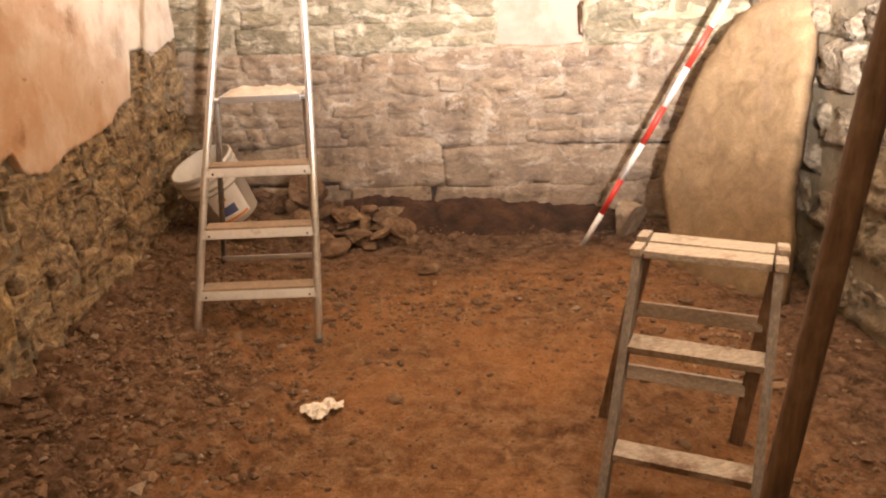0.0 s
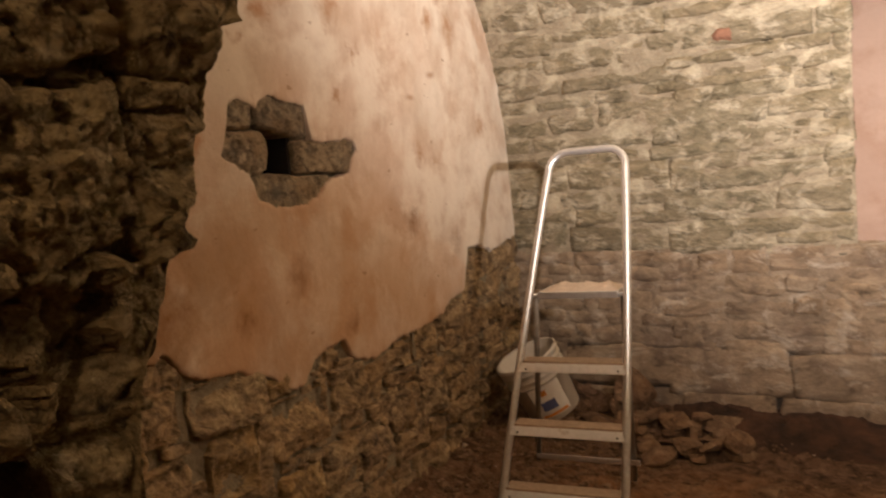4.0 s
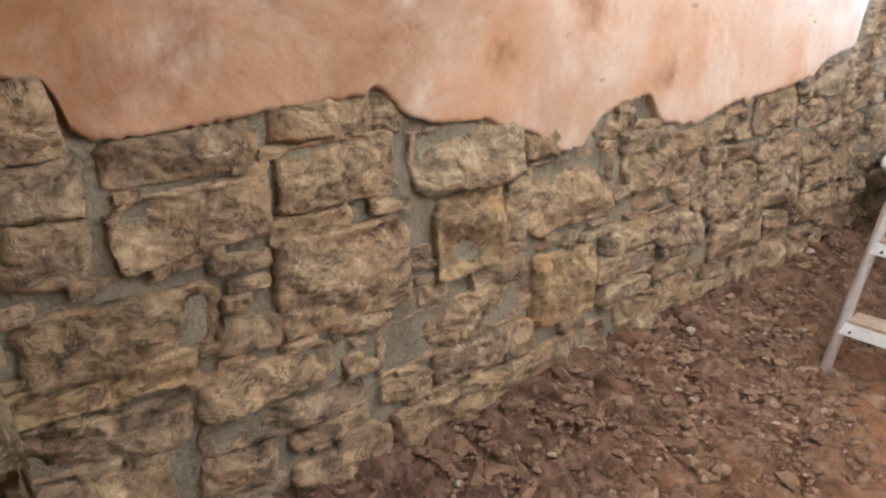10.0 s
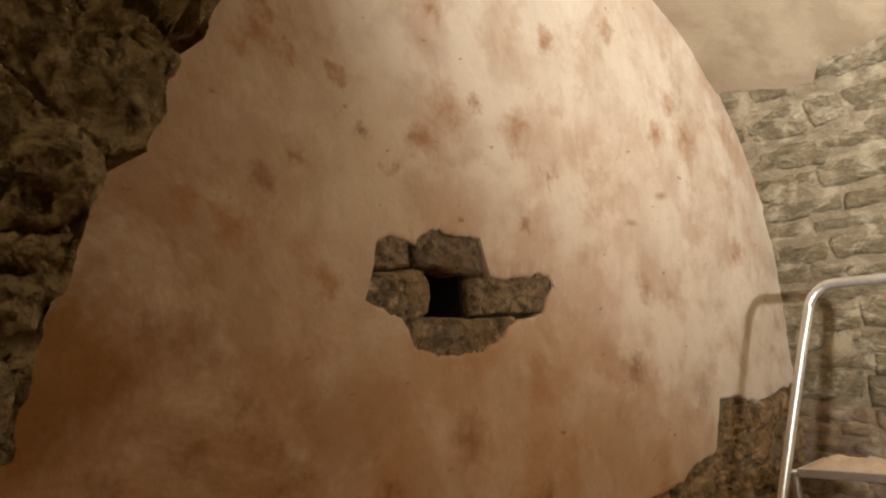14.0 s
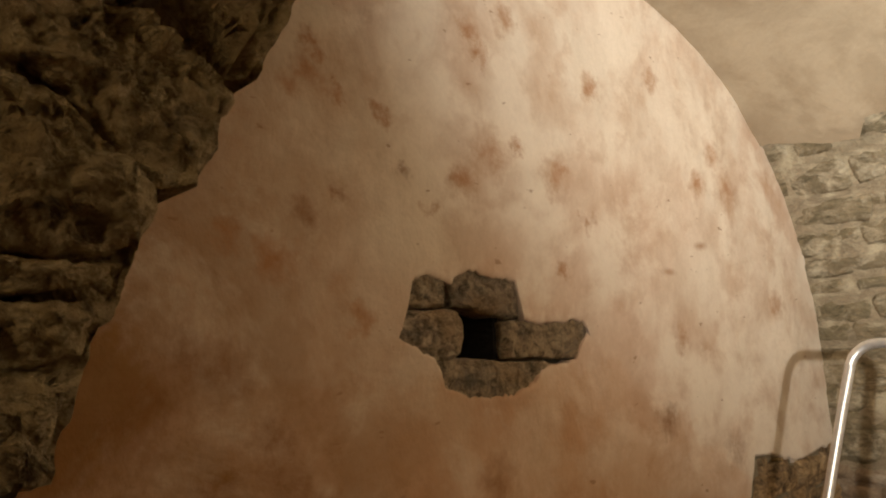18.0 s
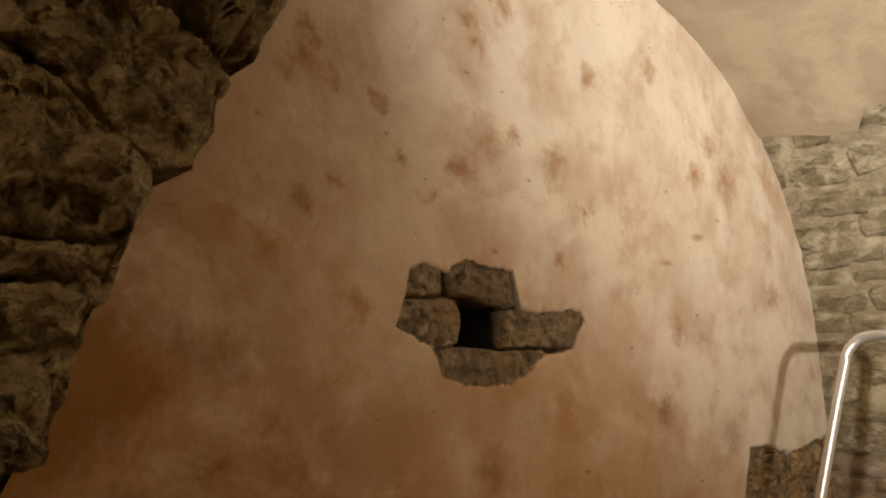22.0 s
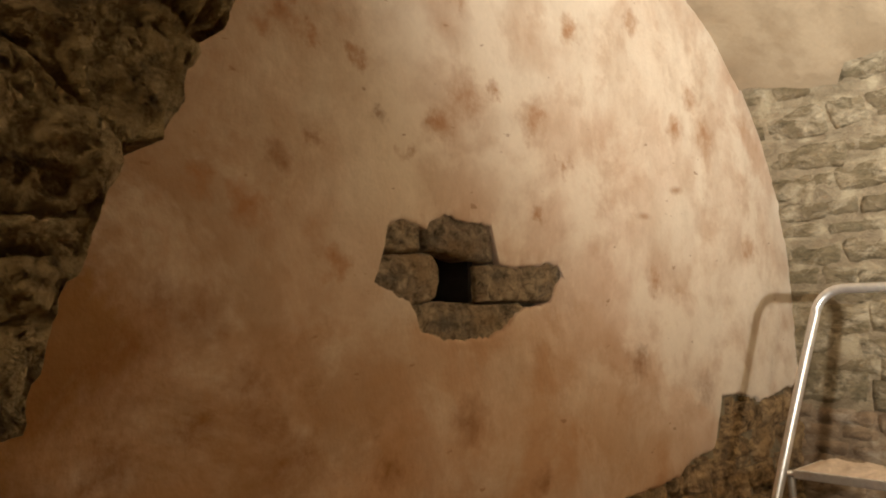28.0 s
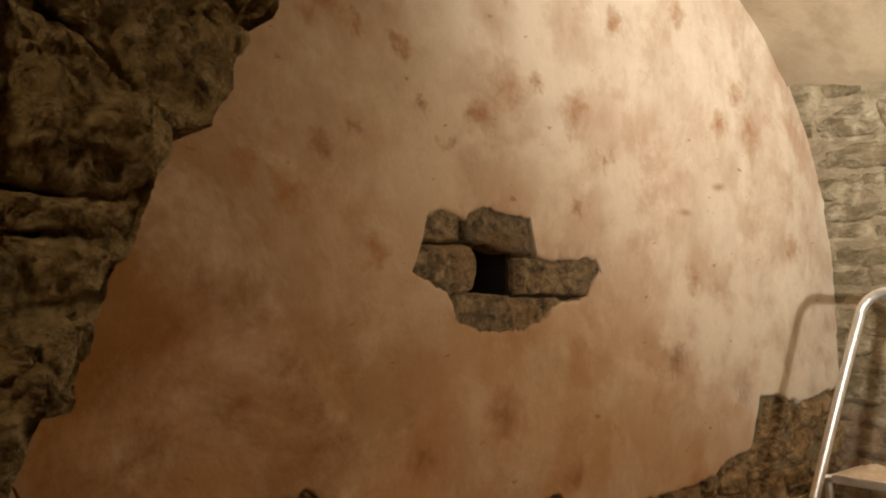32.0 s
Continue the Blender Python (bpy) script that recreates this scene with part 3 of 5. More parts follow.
def outline_stone(outline, seed, dome=0.01, depth=0.1, round_off=0.012, rough=0.01, step=0.012, pits=0.0, facets=0.0):
    """A stone with the given outline (x, z), domed towards -y and rounded at its rim; facets: the depth of slanting breaks on its face."""
    rnd = random.Random(seed)
    mid_x, mid_z = sum(q[0] for q in outline) / len(outline), sum(q[1] for q in outline) / len(outline)
    breaks = [(rnd.uniform(-0.06, 0.06), rnd.uniform(-0.04, 0.04), rnd.gauss(0, 0.16), rnd.gauss(0, 0.22)) for _ in range(4)]
    pts = []
    for (a0, b0), (a1, b1) in zip(outline, outline[1:] + outline[:1]):
        n = max(1, int(math.hypot(a1 - a0, b1 - b0) / step))
        for k in range(n):
            x, z = a0 + (a1 - a0) * k / n, b0 + (b1 - b0) * k / n
            w = 0.25 * rough
            pts.append((x + w * fbm(40 * x, 40 * z, seed), z + w * fbm(40 * x, 40 * z, seed + 9)))
    cx, cz = sum(q[0] for q in pts) / len(pts), sum(q[1] for q in pts) / len(pts)
    size = sum(math.hypot(x - cx, z - cz) for x, z in pts) / len(pts)
    rings = max(5, int(size / step))
    verts, m = [], len(pts)
    for r in range(rings + 1):
        k = r / (rings + 0.4)
        inset = k * size
        lift = round_off * (1 - max(0.0, 1 - inset / round_off) ** 2) ** 0.5 - round_off + dome * (1 - (1 - k) ** 2)
        for x, z in pts:
            px, pz = cx + (x - cx) * (1 - k), cz + (z - cz) * (1 - k)
            bumpy = rough * (0.9 * fbm(9 * px + seed, 9 * pz, 3, 3) - 0.7 * abs(fbm(21 * px + seed, 21 * pz, 5, 4)) + 0.25 * fbm(60 * px, 60 * pz, seed, 3)) * min(1.0, 0.35 + 2.5 * k)
            if pits:
                bumpy -= pits * min(1.0, max(0.0, fbm(17 * px + seed, 24 * pz + 9 * px, 4, 3) - 0.22) * 5) * min(1.0, 4 * k)
                bumpy += 0.5 * rough * abs(fbm(34 * px + seed, 46 * pz, 8, 3)) + (0.8 * rough * fbm(7 * px + seed, 9 * pz + 4 * px, 6, 2) - 0.9 * rough * abs(fbm(12 * px + seed, 15 * pz - 6 * px, 7, 3))) * min(1.0, 3 * k)
            if facets:
                cut = min(facets * 0.7 + a * (px - mid_x - bx) + c * (pz - mid_z - bz) for bx, bz, a, c in breaks)
                bumpy += max(-1.3 * facets, min(facets, cut)) * min(1.0, 5 * k)
            verts.append((px, -(lift + bumpy), pz))
    faces = [(r * m + i, r * m + (i + 1) % m, (r + 1) * m + (i + 1) % m, (r + 1) * m + i) for r in range(rings) for i in range(m)]
    faces.append([rings * m + i for i in range(m)])
    base = len(verts)
    verts += [(x, depth, z) for x, z in pts]
    faces += [((i + 1) % m, i, base + i, base + (i + 1) % m) for i in range(m)]
    me = bpy.data.meshes.new("stone")
    me.from_pydata(verts, [], faces)
    bm = bmesh.new()
    bm.from_mesh(me)
    bmesh.ops.recalc_face_normals(bm, faces=bm.faces)
    bm.to_mesh(me)
    bm.free()
    me.polygons.foreach_set("use_smooth", [True] * len(me.polygons))
    me.update()
    return me


def broken_outline(w, h, seed):
    """The outline of a roughly squared stone: knocked-off corners and crooked sides."""
    r = random.Random(seed)
    q = [r.uniform(0.02, 0.22) for _ in range(8)]
    j = lambda k: r.uniform(-k, k)
    a, b = w / 2, h / 2
    return [(-a + q[0] * w * 0.6, b + j(0.03) * h), (j(0.2) * w, b + j(0.07) * h), (a - q[1] * w * 0.6, b + j(0.03) * h), (a + j(0.02) * w, b - q[2] * h),
            (a + j(0.03) * w, j(0.15) * h), (a + j(0.02) * w, -b + q[3] * h), (a - q[4] * w * 0.6, -b + j(0.03) * h), (j(0.2) * w, -b + j(0.07) * h),
            (-a + q[5] * w * 0.6, -b + j(0.03) * h), (-a + j(0.02) * w, -b + q[6] * h), (-a + j(0.03) * w, j(0.15) * h), (-a + j(0.02) * w, b - q[7] * h)]


def put_stone(name, me, mat, m, parent):
    if not me.materials:
        me.materials.append(mat)
    ob = new(name, me)
    ob.parent = parent
    ob.matrix_world = m
    return ob


# ---- the west end wall: stone below, pink plaster above, with a small hole ----
PLASTER_LOW = [(-3.4, 1.14), (-3.158, 1.131), (-3.125, 1.126), (-3.113, 1.09), (-3.112, 1.045), (-3.08, 1.022), (-3.0, 1.015), (-2.89, 1.013), (-2.77, 1.017), (-2.64, 1.016),
               (-2.545, 1.015), (-2.52, 1.025), (-2.48, 0.995), (-2.455, 0.96), (-2.43, 0.944), (-2.377, 0.928), (-2.25, 0.912), (-2.145, 0.875), (-2.1, 0.865), (-2.0, 0.79), (-1.92, 0.784),
               (-1.85, 0.848), (-1.79, 0.868), (-1.655, 0.878), (-1.625, 0.82), (-1.59, 0.79), (-1.44, 0.757), (-1.25, 0.795), (-1.08, 0.79), (-0.83, 0.805), (-0.72, 0.855), (-0.575, 0.87),
               (-0.545, 0.9), (-0.485, 1.068), (-0.34, 1.062), (-0.15, 1.02), (-0.05, 1.02), (0.1, 1.045), (0.3, 1.06)]
GAP_TOP = [(-2.206, 1.53), (-2.2, 1.565), (-2.176, 1.62), (-2.165, 1.685), (-2.117, 1.697), (-2.047, 1.686), (-2.028, 1.672), (-1.997, 1.703), (-1.945, 1.722), (-1.9, 1.704), (-1.762, 1.696), (-1.756, 1.582),
           (-1.667, 1.57), (-1.475, 1.587), (-1.44, 1.55)]
GAP_LOW = [(-2.206, 1.53), (-2.148, 1.503), (-2.088, 1.479), (-2.072, 1.45), (-2.061, 1.402), (-2.013, 1.386), (-1.905, 1.366), (-1.779, 1.371), (-1.72, 1.401), (-1.657, 1.446), (-1.509, 1.461), (-1.48, 1.517), (-1.44, 1.55)]


def along(table, v):
    return float(np.interp(v, [a for a, _ in table], [b for _, b in table]))


def end_wall():
    wall = tagged(new("wall_west"), "end wall of rough brown stone below worn pink plaster", "wall", kind="structure")
    # mortar bed behind the stones, with a hole right through it
    verts, faces = [], []

    def column_block(ys, low, high, rows, face, back, name, mat, label=""):
        verts, faces = [], []
        for y in ys:
            a, b = low(y), high(y)
            for j in range(rows + 1):
                z = a + (b - a) * j / rows
                verts.append((face(y, z), y, z))
        n, w = len(ys), rows + 1
        for i in range(n - 1):
            for j in range(rows):
                faces.append((i * w + j, i * w + j + 1, (i + 1) * w + j + 1, (i + 1) * w + j))
        rim = [i * w for i in range(n)] + [(n - 1) * w + j for j in range(1, rows + 1)] + [i * w + rows for i in range(n - 2, -1, -1)] + [j for j in range(rows - 1, 0, -1)]
        base = len(verts)
        for k in rim:
            verts.append((back, verts[k][1], verts[k][2]))
        m = len(rim)
        for k in range(m):
            faces.append((rim[k], rim[(k + 1) % m], base + (k + 1) % m, base + k))
        return mesh_ob(name, verts, faces, mat, wall, label)

    bed = lambda y, z: -0.009 + 0.013 * max(0.0, 1 - abs(z - along(PLASTER_LOW, y) + 0.012) / 0.035) + 0.011 * fbm(5 * y, 7 * z, 0) + 0.005 * fbm(22 * y, 22 * z, 4) - (0.05 if z > 1.3 else 0.0)
    lin = lambda a, b, s: [a + (b - a) * i / max(1, round((b - a) / s)) for i in range(max(1, round((b - a) / s)) + 1)]
    hy0, hy1, hz0, hz1 = -2.0, -1.835, 1.462, 1.625
    column_block(lin(-3.5, hy0, 0.035), lambda y: -0.1, lambda y: 3.0, 80, bed, -0.5, "mortar_bed", MORTAR, "grey mortar between the stones")
    column_block(lin(hy1, 0.45, 0.035), lambda y: -0.1, lambda y: 3.0, 80, bed, -0.5, "mortar_bed", MORTAR)
    column_block(lin(hy0, hy1, 0.035), lambda y: -0.1, lambda y: hz0, 40, bed, -0.5, "mortar_bed", MORTAR)
    column_block(lin(hy0, hy1, 0.035), lambda y: hz1, lambda y: 3.0, 40, bed, -0.5, "mortar_bed", MORTAR)
    # lining boxes whose near-black colour carries the hole's deep shade
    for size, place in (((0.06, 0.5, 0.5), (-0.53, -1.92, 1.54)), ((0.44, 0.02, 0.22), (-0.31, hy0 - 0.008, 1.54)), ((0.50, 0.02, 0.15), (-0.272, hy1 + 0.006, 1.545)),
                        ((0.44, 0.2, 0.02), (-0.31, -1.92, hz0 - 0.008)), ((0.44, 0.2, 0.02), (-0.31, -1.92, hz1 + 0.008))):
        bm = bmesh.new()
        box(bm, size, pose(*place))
        part("hole_lining", bm, SOOT_SHADE, wall, "sooty inside of the hole, blackened further for its shade")

    jag = lambda y: 0.009 * fbm(24 * y, 1, 2) + 0.008 * fbm(75 * y, 4, 2) - 0.006 * abs(fbm(130 * y, 2, 2, 2))
    skin = lambda y, z: 0.018 + 0.010 * fbm(2.3 * y, 2.3 * z, 7) + 0.003 * fbm(9 * y, 9 * z, 1)
    low = lambda y: along(PLASTER_LOW, y) + jag(y)
    gap = lambda y: min(1.0, max(0.0, (y + 2.206) / 0.02), max(0.0, (-1.44 - y) / 0.02))
    ys = lin(-3.45, 0.28, 0.012)
    verts, rows = [], 40
    for y in ys:
        a, b = along(GAP_LOW, y) + gap(y) * jag(y + 5), along(GAP_TOP, y) + gap(y) * jag(y + 9)
        if b - a < 0.004 or not -2.206 < y < -1.44:
            a = b = 1.53
        ends = [(low(y), a), (b, max(b + 0.05, vault_z(y) + 0.05))]
        for z0, z1 in ends:
            for j in range(rows + 1):
                z = z0 + (z1 - z0) * (j / rows) ** 2 * (3 - 2 * j / rows)
                near = min(z - low(y), (a - z) if z <= a else z - b) if b - a > 0.004 else z - low(y)
                verts.append((0.009 + (skin(y, z) - 0.009) * min(1.0, max(0.0, near) / 0.007) ** 0.6, y, z))
    w = 2 * rows + 2
    faces = [(i * w + j, i * w + j + 1, (i + 1) * w + j + 1, (i + 1) * w + j) for i in range(len(ys) - 1) for j in range(w - 1) if j != rows]
    bm = bmesh.new()
    made = [bm.verts.new(v) for v in verts]
    for f in faces:
        bm.faces.new([made[k] for k in f])
    bmesh.ops.remove_doubles(bm, verts=bm.verts, dist=1e-4)
    edges = [e for e in bm.edges if e.is_boundary]
    back = bmesh.ops.extrude_edge_only(bm, edges=edges)["geom"]
    for v in back:
        if isinstance(v, bmesh.types.BMVert):
            v.co.x -= 0.045
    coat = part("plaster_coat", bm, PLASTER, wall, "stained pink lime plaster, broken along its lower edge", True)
    coat.data.polygons.foreach_set("use_smooth", [abs(f.normal.x) > 0.35 for f in coat.data.polygons])

    # the larger stones under the plaster: place along the wall, height, width, height of face, lean
    upper = [(-2.928, 0.970, 0.273, 0.072, -1), (-2.648, 0.985, 0.219, 0.06, -3), (-2.491, 0.975, 0.080, 0.075, -14), (-2.929, 0.844, 0.286, 0.115, 1), (-2.623, 0.873, 0.252, 0.128, -2),
             (-2.279, 0.835, 0.314, 0.14, -3), (-2.046, 0.821, 0.106, 0.07, 0), (-3.181, 0.851, 0.134, 0.11, -12), (-3.2, 1.06, 0.15, 0.12, 6), (-3.18, 0.955, 0.15, 0.09, -4), (-1.62, 0.846, 0.16, 0.08, 4)]
    middle = [(-2.628, 0.650, 0.320, 0.20, -3), (-2.292, 0.655, 0.190, 0.186, -1), (-2.144, 0.650, 0.060, 0.18, -7), (-1.947, 0.670, 0.300, 0.173, -3), (-1.575, 0.668, 0.306, 0.12, -4),
              (-1.650, 0.752, 0.207, 0.046, -4), (-3.088, 0.673, 0.332, 0.125, -5), (-3.141, 0.584, 0.334, 0.052, -5), (-1.347, 0.716, 0.345, 0.06, 2), (-1.007, 0.721, 0.213, 0.11, 1),
              (-1.229, 0.515, 0.259, 0.13, 2), (-0.952, 0.595, 0.260, 0.06, -4), (-2.861, 0.593, 0.123, 0.06, -9)]
    lower = [(-2.337, 0.439, 0.453, 0.115, 1), (-2.831, 0.474, 0.287, 0.078, -2), (-1.976, 0.425, 0.221, 0.185, -4), (-2.177, 0.223, 0.722, 0.095, 0), (-2.805, 0.382, 0.362, 0.06, -6),
             (-2.687, 0.207, 0.245, 0.08, 0), (-1.638, 0.492, 0.391, 0.079, -1), (-1.733, 0.408, 0.245, 0.07, -5), (-1.491, 0.434, 0.192, 0.10, -1), (-1.589, 0.261, 0.360, 0.08, -2),
             (-2.502, 0.329, 0.129, 0.042, -7), (-2.923, 0.304, 0.147, 0.083, -9), (-3.167, 0.488, 0.327, 0.086, -8), (-0.941, 0.467, 0.247, 0.137, -5), (-1.196, 0.347, 0.267, 0.12, 1)]
    r, taken, made = random.Random(4), [], 0

    def lay(py, pz, pw, ph, lean, rough, mat=WALL_STONE):
        nonlocal made
        made += 1
        small = min(pw, ph)
        me = outline_stone(broken_outline(pw, ph, 11 + made), 11 + made, 0.12 * min(rough, 0.03), 0.07, min(0.009, 0.2 * small), min(0.014, 0.25 * small), 0.009 if py < -1.3 and small > 0.05 else 0.012, 0.0, min(0.024, 0.2 * small))
        put_stone("stone", me, mat, pose(0.012 + r.uniform(-0.005, 0.010), py, pz, r.uniform(-5, 5), -lean, 90), wall)
        taken.append((py, pz, pw, ph))

    for n, (py, pz, pw, ph, lean) in enumerate(upper + middle + lower):
        lay(py, pz, pw + 0.016, ph + 0.014, lean, 0.027 if ph > 0.1 else 0.020, OCHRE_STONE if n in (6, 12, 17, 18, 26) else WALL_STONE)
    # smaller stones wherever there is room left
    for size in (0.22, 0.17, 0.13, 0.10, 0.07, 0.05, 0.035):
        for _ in range(1200):
            pw, ph = size * r.uniform(0.9, 1.9), size * r.uniform(0.28, 0.7)
            py, pz = r.uniform(-3.3, 0.3), r.uniform(0.05, 1.05)
            if pz + ph / 2 > min(along(PLASTER_LOW, py - pw / 2), along(PLASTER_LOW, py), along(PLASTER_LOW, py + pw / 2)) + 0.012:
                continue
            if all(abs(py - q[0]) > (pw + q[2]) / 2 - 0.012 or abs(pz - q[1]) > (ph + q[3]) / 2 - 0.008 for q in taken):
                lay(py, pz, pw, ph, r.uniform(-6, 4), min(0.018, 0.16 * ph + 0.004), OCHRE_STONE if r.random() < 0.06 else WALL_STONE)
    # stones laid bare round the hole, by their outlines along the wall and in height
    for outline, face in (([(-2.19, 1.70), (-2.11, 1.712), (-2.035, 1.69), (-2.038, 1.617), (-2.10, 1.609), (-2.19, 1.612)], 0.008),
                          ([(-2.20, 1.606), (-2.11, 1.604), (-2.034, 1.611), (-1.992, 1.602), (-1.966, 1.565), (-1.968, 1.53), (-1.985, 1.485), (-2.03, 1.466), (-2.09, 1.46), (-2.16, 1.485), (-2.23, 1.515)], 0.014),
                          ([(-2.026, 1.715), (-1.945, 1.735), (-1.85, 1.72), (-1.745, 1.71), (-1.748, 1.585), (-1.80, 1.583), (-1.88, 1.597), (-1.925, 1.613), (-2.02, 1.615)], 0.006),
                          ([(-1.828, 1.574), (-1.80, 1.578), (-1.70, 1.59), (-1.56, 1.595), (-1.43, 1.58), (-1.44, 1.50), (-1.50, 1.462), (-1.66, 1.47), (-1.826, 1.47), (-1.826, 1.52)], 0.004),
                          ([(-2.09, 1.466), (-2.0, 1.478), (-1.90, 1.472), (-1.83, 1.464), (-1.75, 1.463), (-1.64, 1.464), (-1.60, 1.44), (-1.72, 1.37), (-1.90, 1.348), (-2.03, 1.36), (-2.09, 1.40)], 0.008)):
        made += 1
        me = outline_stone(outline, 300 + made, face, 0.10, 0.012, 0.012)
        put_stone("stone", me, HOLE_STONE, pose(0.006, 0, 0, 0, 0, 90), wall)
    return wall


end_wall()


# ---- the north side: coursed stone that bends over into the vault, with a plastered recess ----
RECESS = (1.725, 2.16, 0.955)
FOOTING = 0.44       # top of the two courses of large blocks
PLUM_SMEAR = stone_material("plum_lime_smear", [(0.13, 0.0946, 0.0625), (0.25, 0.187, 0.128), (0.32, 0.246, 0.172), (0.44, 0.364, 0.26)], (0.19, 0.137, 0.10), (0.50, 0.43, 0.345), (0.52, 0.68), (1, 1, 1.5), 0.006, 0.25, 0.0, 7)


def north_wall():
    wall = tagged(new("wall_north"), "coursed grey stone side wall leaning into the vault", "wall", kind="structure")

    def curved(name, x0, x1, z0, z1, off, mat, step=0.04, wob=0.008, label=""):
        nx, nz = max(1, int((x1 - x0) / step)), max(1, int((z1 - z0) / step))
        verts, faces = [], []
        for j in range(nz + 1):
            for i in range(nx + 1):
                x, z = x0 + (x1 - x0) * i / nx, z0 + (z1 - z0) * j / nz
                verts.append((x, north_face(x, z) + off + wob * fbm(6 * x, 6 * z, 2) + 0.5 * wob * fbm(20 * x, 20 * z, 5), z))
        w = nx + 1
        faces = [(j * w + i, j * w + i + 1, (j + 1) * w + i + 1, (j + 1) * w + i) for j in range(nz) for i in range(nx)]
        rim = [i for i in range(w)] + [j * w + nx for j in range(1, nz + 1)] + [nz * w + i for i in range(nx - 1, -1, -1)] + [j * w for j in range(nz - 1, 0, -1)]
        base = len(verts)
        for k in rim:
            x, y, z = verts[k]
            verts.append((x, max(y + 0.02, 0.75), z))
        n = len(rim)
        faces += [(rim[(k + 1) % n], rim[k], base + k, base + (k + 1) % n) for k in range(n)]
        return mesh_ob(name, verts, faces, mat, wall, label)

    rx0, rx1, rz = RECESS
    curved("mortar_bed", -0.1, EAST + 0.15, -0.15, FOOTING, 0.016, DARK_JOINT, label="dark open joints between large blocks")
    curved("mortar_bed", -0.1, EAST + 0.15, FOOTING, rz, 0.002, PLUM_SMEAR, 0.025, 0.011, label="dirty lime smeared over the rubble")
    curved("mortar_bed", -0.1, rx0, rz - 0.05, 2.5, 0.003, COURSE_MORTAR, 0.03, 0.011, label="pale lime mortar smeared over the joints")
    curved("mortar_bed", rx1, EAST + 0.15, rz - 0.05, 2.5, 0.003, COURSE_MORTAR, 0.03, 0.011)
    # the recess: a plastered back that slopes away upwards, and a ragged stone side
    lean_back = 0.45
    verts, cols = [], 8
    for k in range(81):
        z = rz + 0.005 + 1.4 * k / 80
        y1 = north(1.9) + 0.05 + lean_back * (z - rz)
        for f in range(cols):
            step_in = 0.025 * (noise.cell(Vector((z * 13 + 0.3 * fbm(9 * z, f, 1), 0, 3))) - 0.5) + 0.007 * fbm(30 * z, 2 * f, 2)
            verts.append((rx1 + 0.004 + step_in * (1 - f / cols), north_face(rx1, z) - 0.006 + (y1 - north_face(rx1, z)) * f / (cols - 1), z))
    mesh_ob("recess_reveal", verts, [(k * cols + f, k * cols + f + 1, k * cols + f + cols + 1, k * cols + f + cols) for k in range(80) for f in range(cols - 1)], RUBBLE, wall, "ragged dark stone side of the recess")
    verts, n = [], 24
    for k in range(n + 1):
        z = rz - 0.03 + 1.5 * k / n
        for f in range(n + 1):
            x = rx0 - 0.02 + (rx1 - rx0 + 0.04) * f / n
            verts.append((x, north(x) + 0.022 + lean_back * (z - rz) + 0.004 * fbm(5 * x, 5 * z, 3), z))
    faces = [(k * (n + 1) + f, k * (n + 1) + f + 1, (k + 1) * (n + 1) + f + 1, (k + 1) * (n + 1) + f) for k in range(n) for f in range(n)]
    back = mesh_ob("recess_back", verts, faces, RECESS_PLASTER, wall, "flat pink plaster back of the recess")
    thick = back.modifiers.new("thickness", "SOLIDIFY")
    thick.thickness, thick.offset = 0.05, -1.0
    r, made = random.Random(8), 0
    for bay, (bx0, bx1) in enumerate(((-0.1, 0.95), (0.95, rx0), (rx0, rx1), (rx1, EAST))):
        z = 0.0
        while z < 2.44:
            fine = z > rz - 0.03
            smeared = FOOTING - 0.01 < z <= rz - 0.03
            h = r.uniform(0.065, 0.145) if fine else r.uniform(0.06, 0.12) if smeared else 0.22
            if smeared and abs(rz - z - h) < 0.05:
                h = rz - z
            if bay == 2 and not fine and z + h > rz - 0.07:
                h = rz - z
            x = bx0 - r.uniform(0.0, 0.14)
            while x < bx1 - 0.03:
                gapw = r.choice((-0.006, -0.002, 0.002, 0.005)) if fine else r.choice((-0.012, -0.010, -0.008, -0.006, 0.003))
                w = r.choice((r.uniform(0.12, 0.25), r.uniform(0.25, 0.6), r.uniform(0.3, 0.6))) if fine else (r.uniform(0.09, 0.32) if smeared else r.uniform(0.32, 0.62))
                a, b, zc = x, x + w, z + h / 2
                x = b
                if zc > rz and b > rx0 and a < rx1:
                    if a < rx0 - 0.06:
                        b = rx0 - 0.004
                    elif b > rx1 + 0.06:
                        a = rx1 + 0.004
                    else:
                        continue
                w, xc = b - a, (a + b) / 2
                if zc > 2.36 - 0.13 * xc and xc < 0.5:
                    continue
                if bay != 2:
                    zc += 0.020 * math.sin(2.1 * xc + 2.3 * z + bay) * (1.0 if fine or z > 0.3 else 0.3)
                tilt = math.degrees(math.atan2(north_face(xc, zc - 0.05) - north_face(xc, zc + 0.05), 0.1))
                hh = h - gapw + (r.uniform(-0.008, 0.003) if fine else 0)
                me = stone_mesh(w - gapw, hh, 500 + made, 0.05, max(5, int(w / 0.022)), max(4, int(hh / 0.022)), 0.006 if fine else 0.007, 0.22 if smeared else 0.08, 0.009 if smeared else 0.005, 0.012 if smeared else 0.010, 0.010 if smeared else 0.007 if fine else 0.003)
                put_stone("stone", me, COURSE_STONE if fine else PLUM_STONE, pose(xc, north_face(xc, zc) + r.uniform(-0.003, 0.004), zc + r.uniform(-0.006, 0.006), tilt, r.uniform(-1.6, 1.6), -6), wall)
                made += 1
            z += h
    me = stone_mesh(0.09, 0.05, 77, 0.05, 5, 4, 0.014)
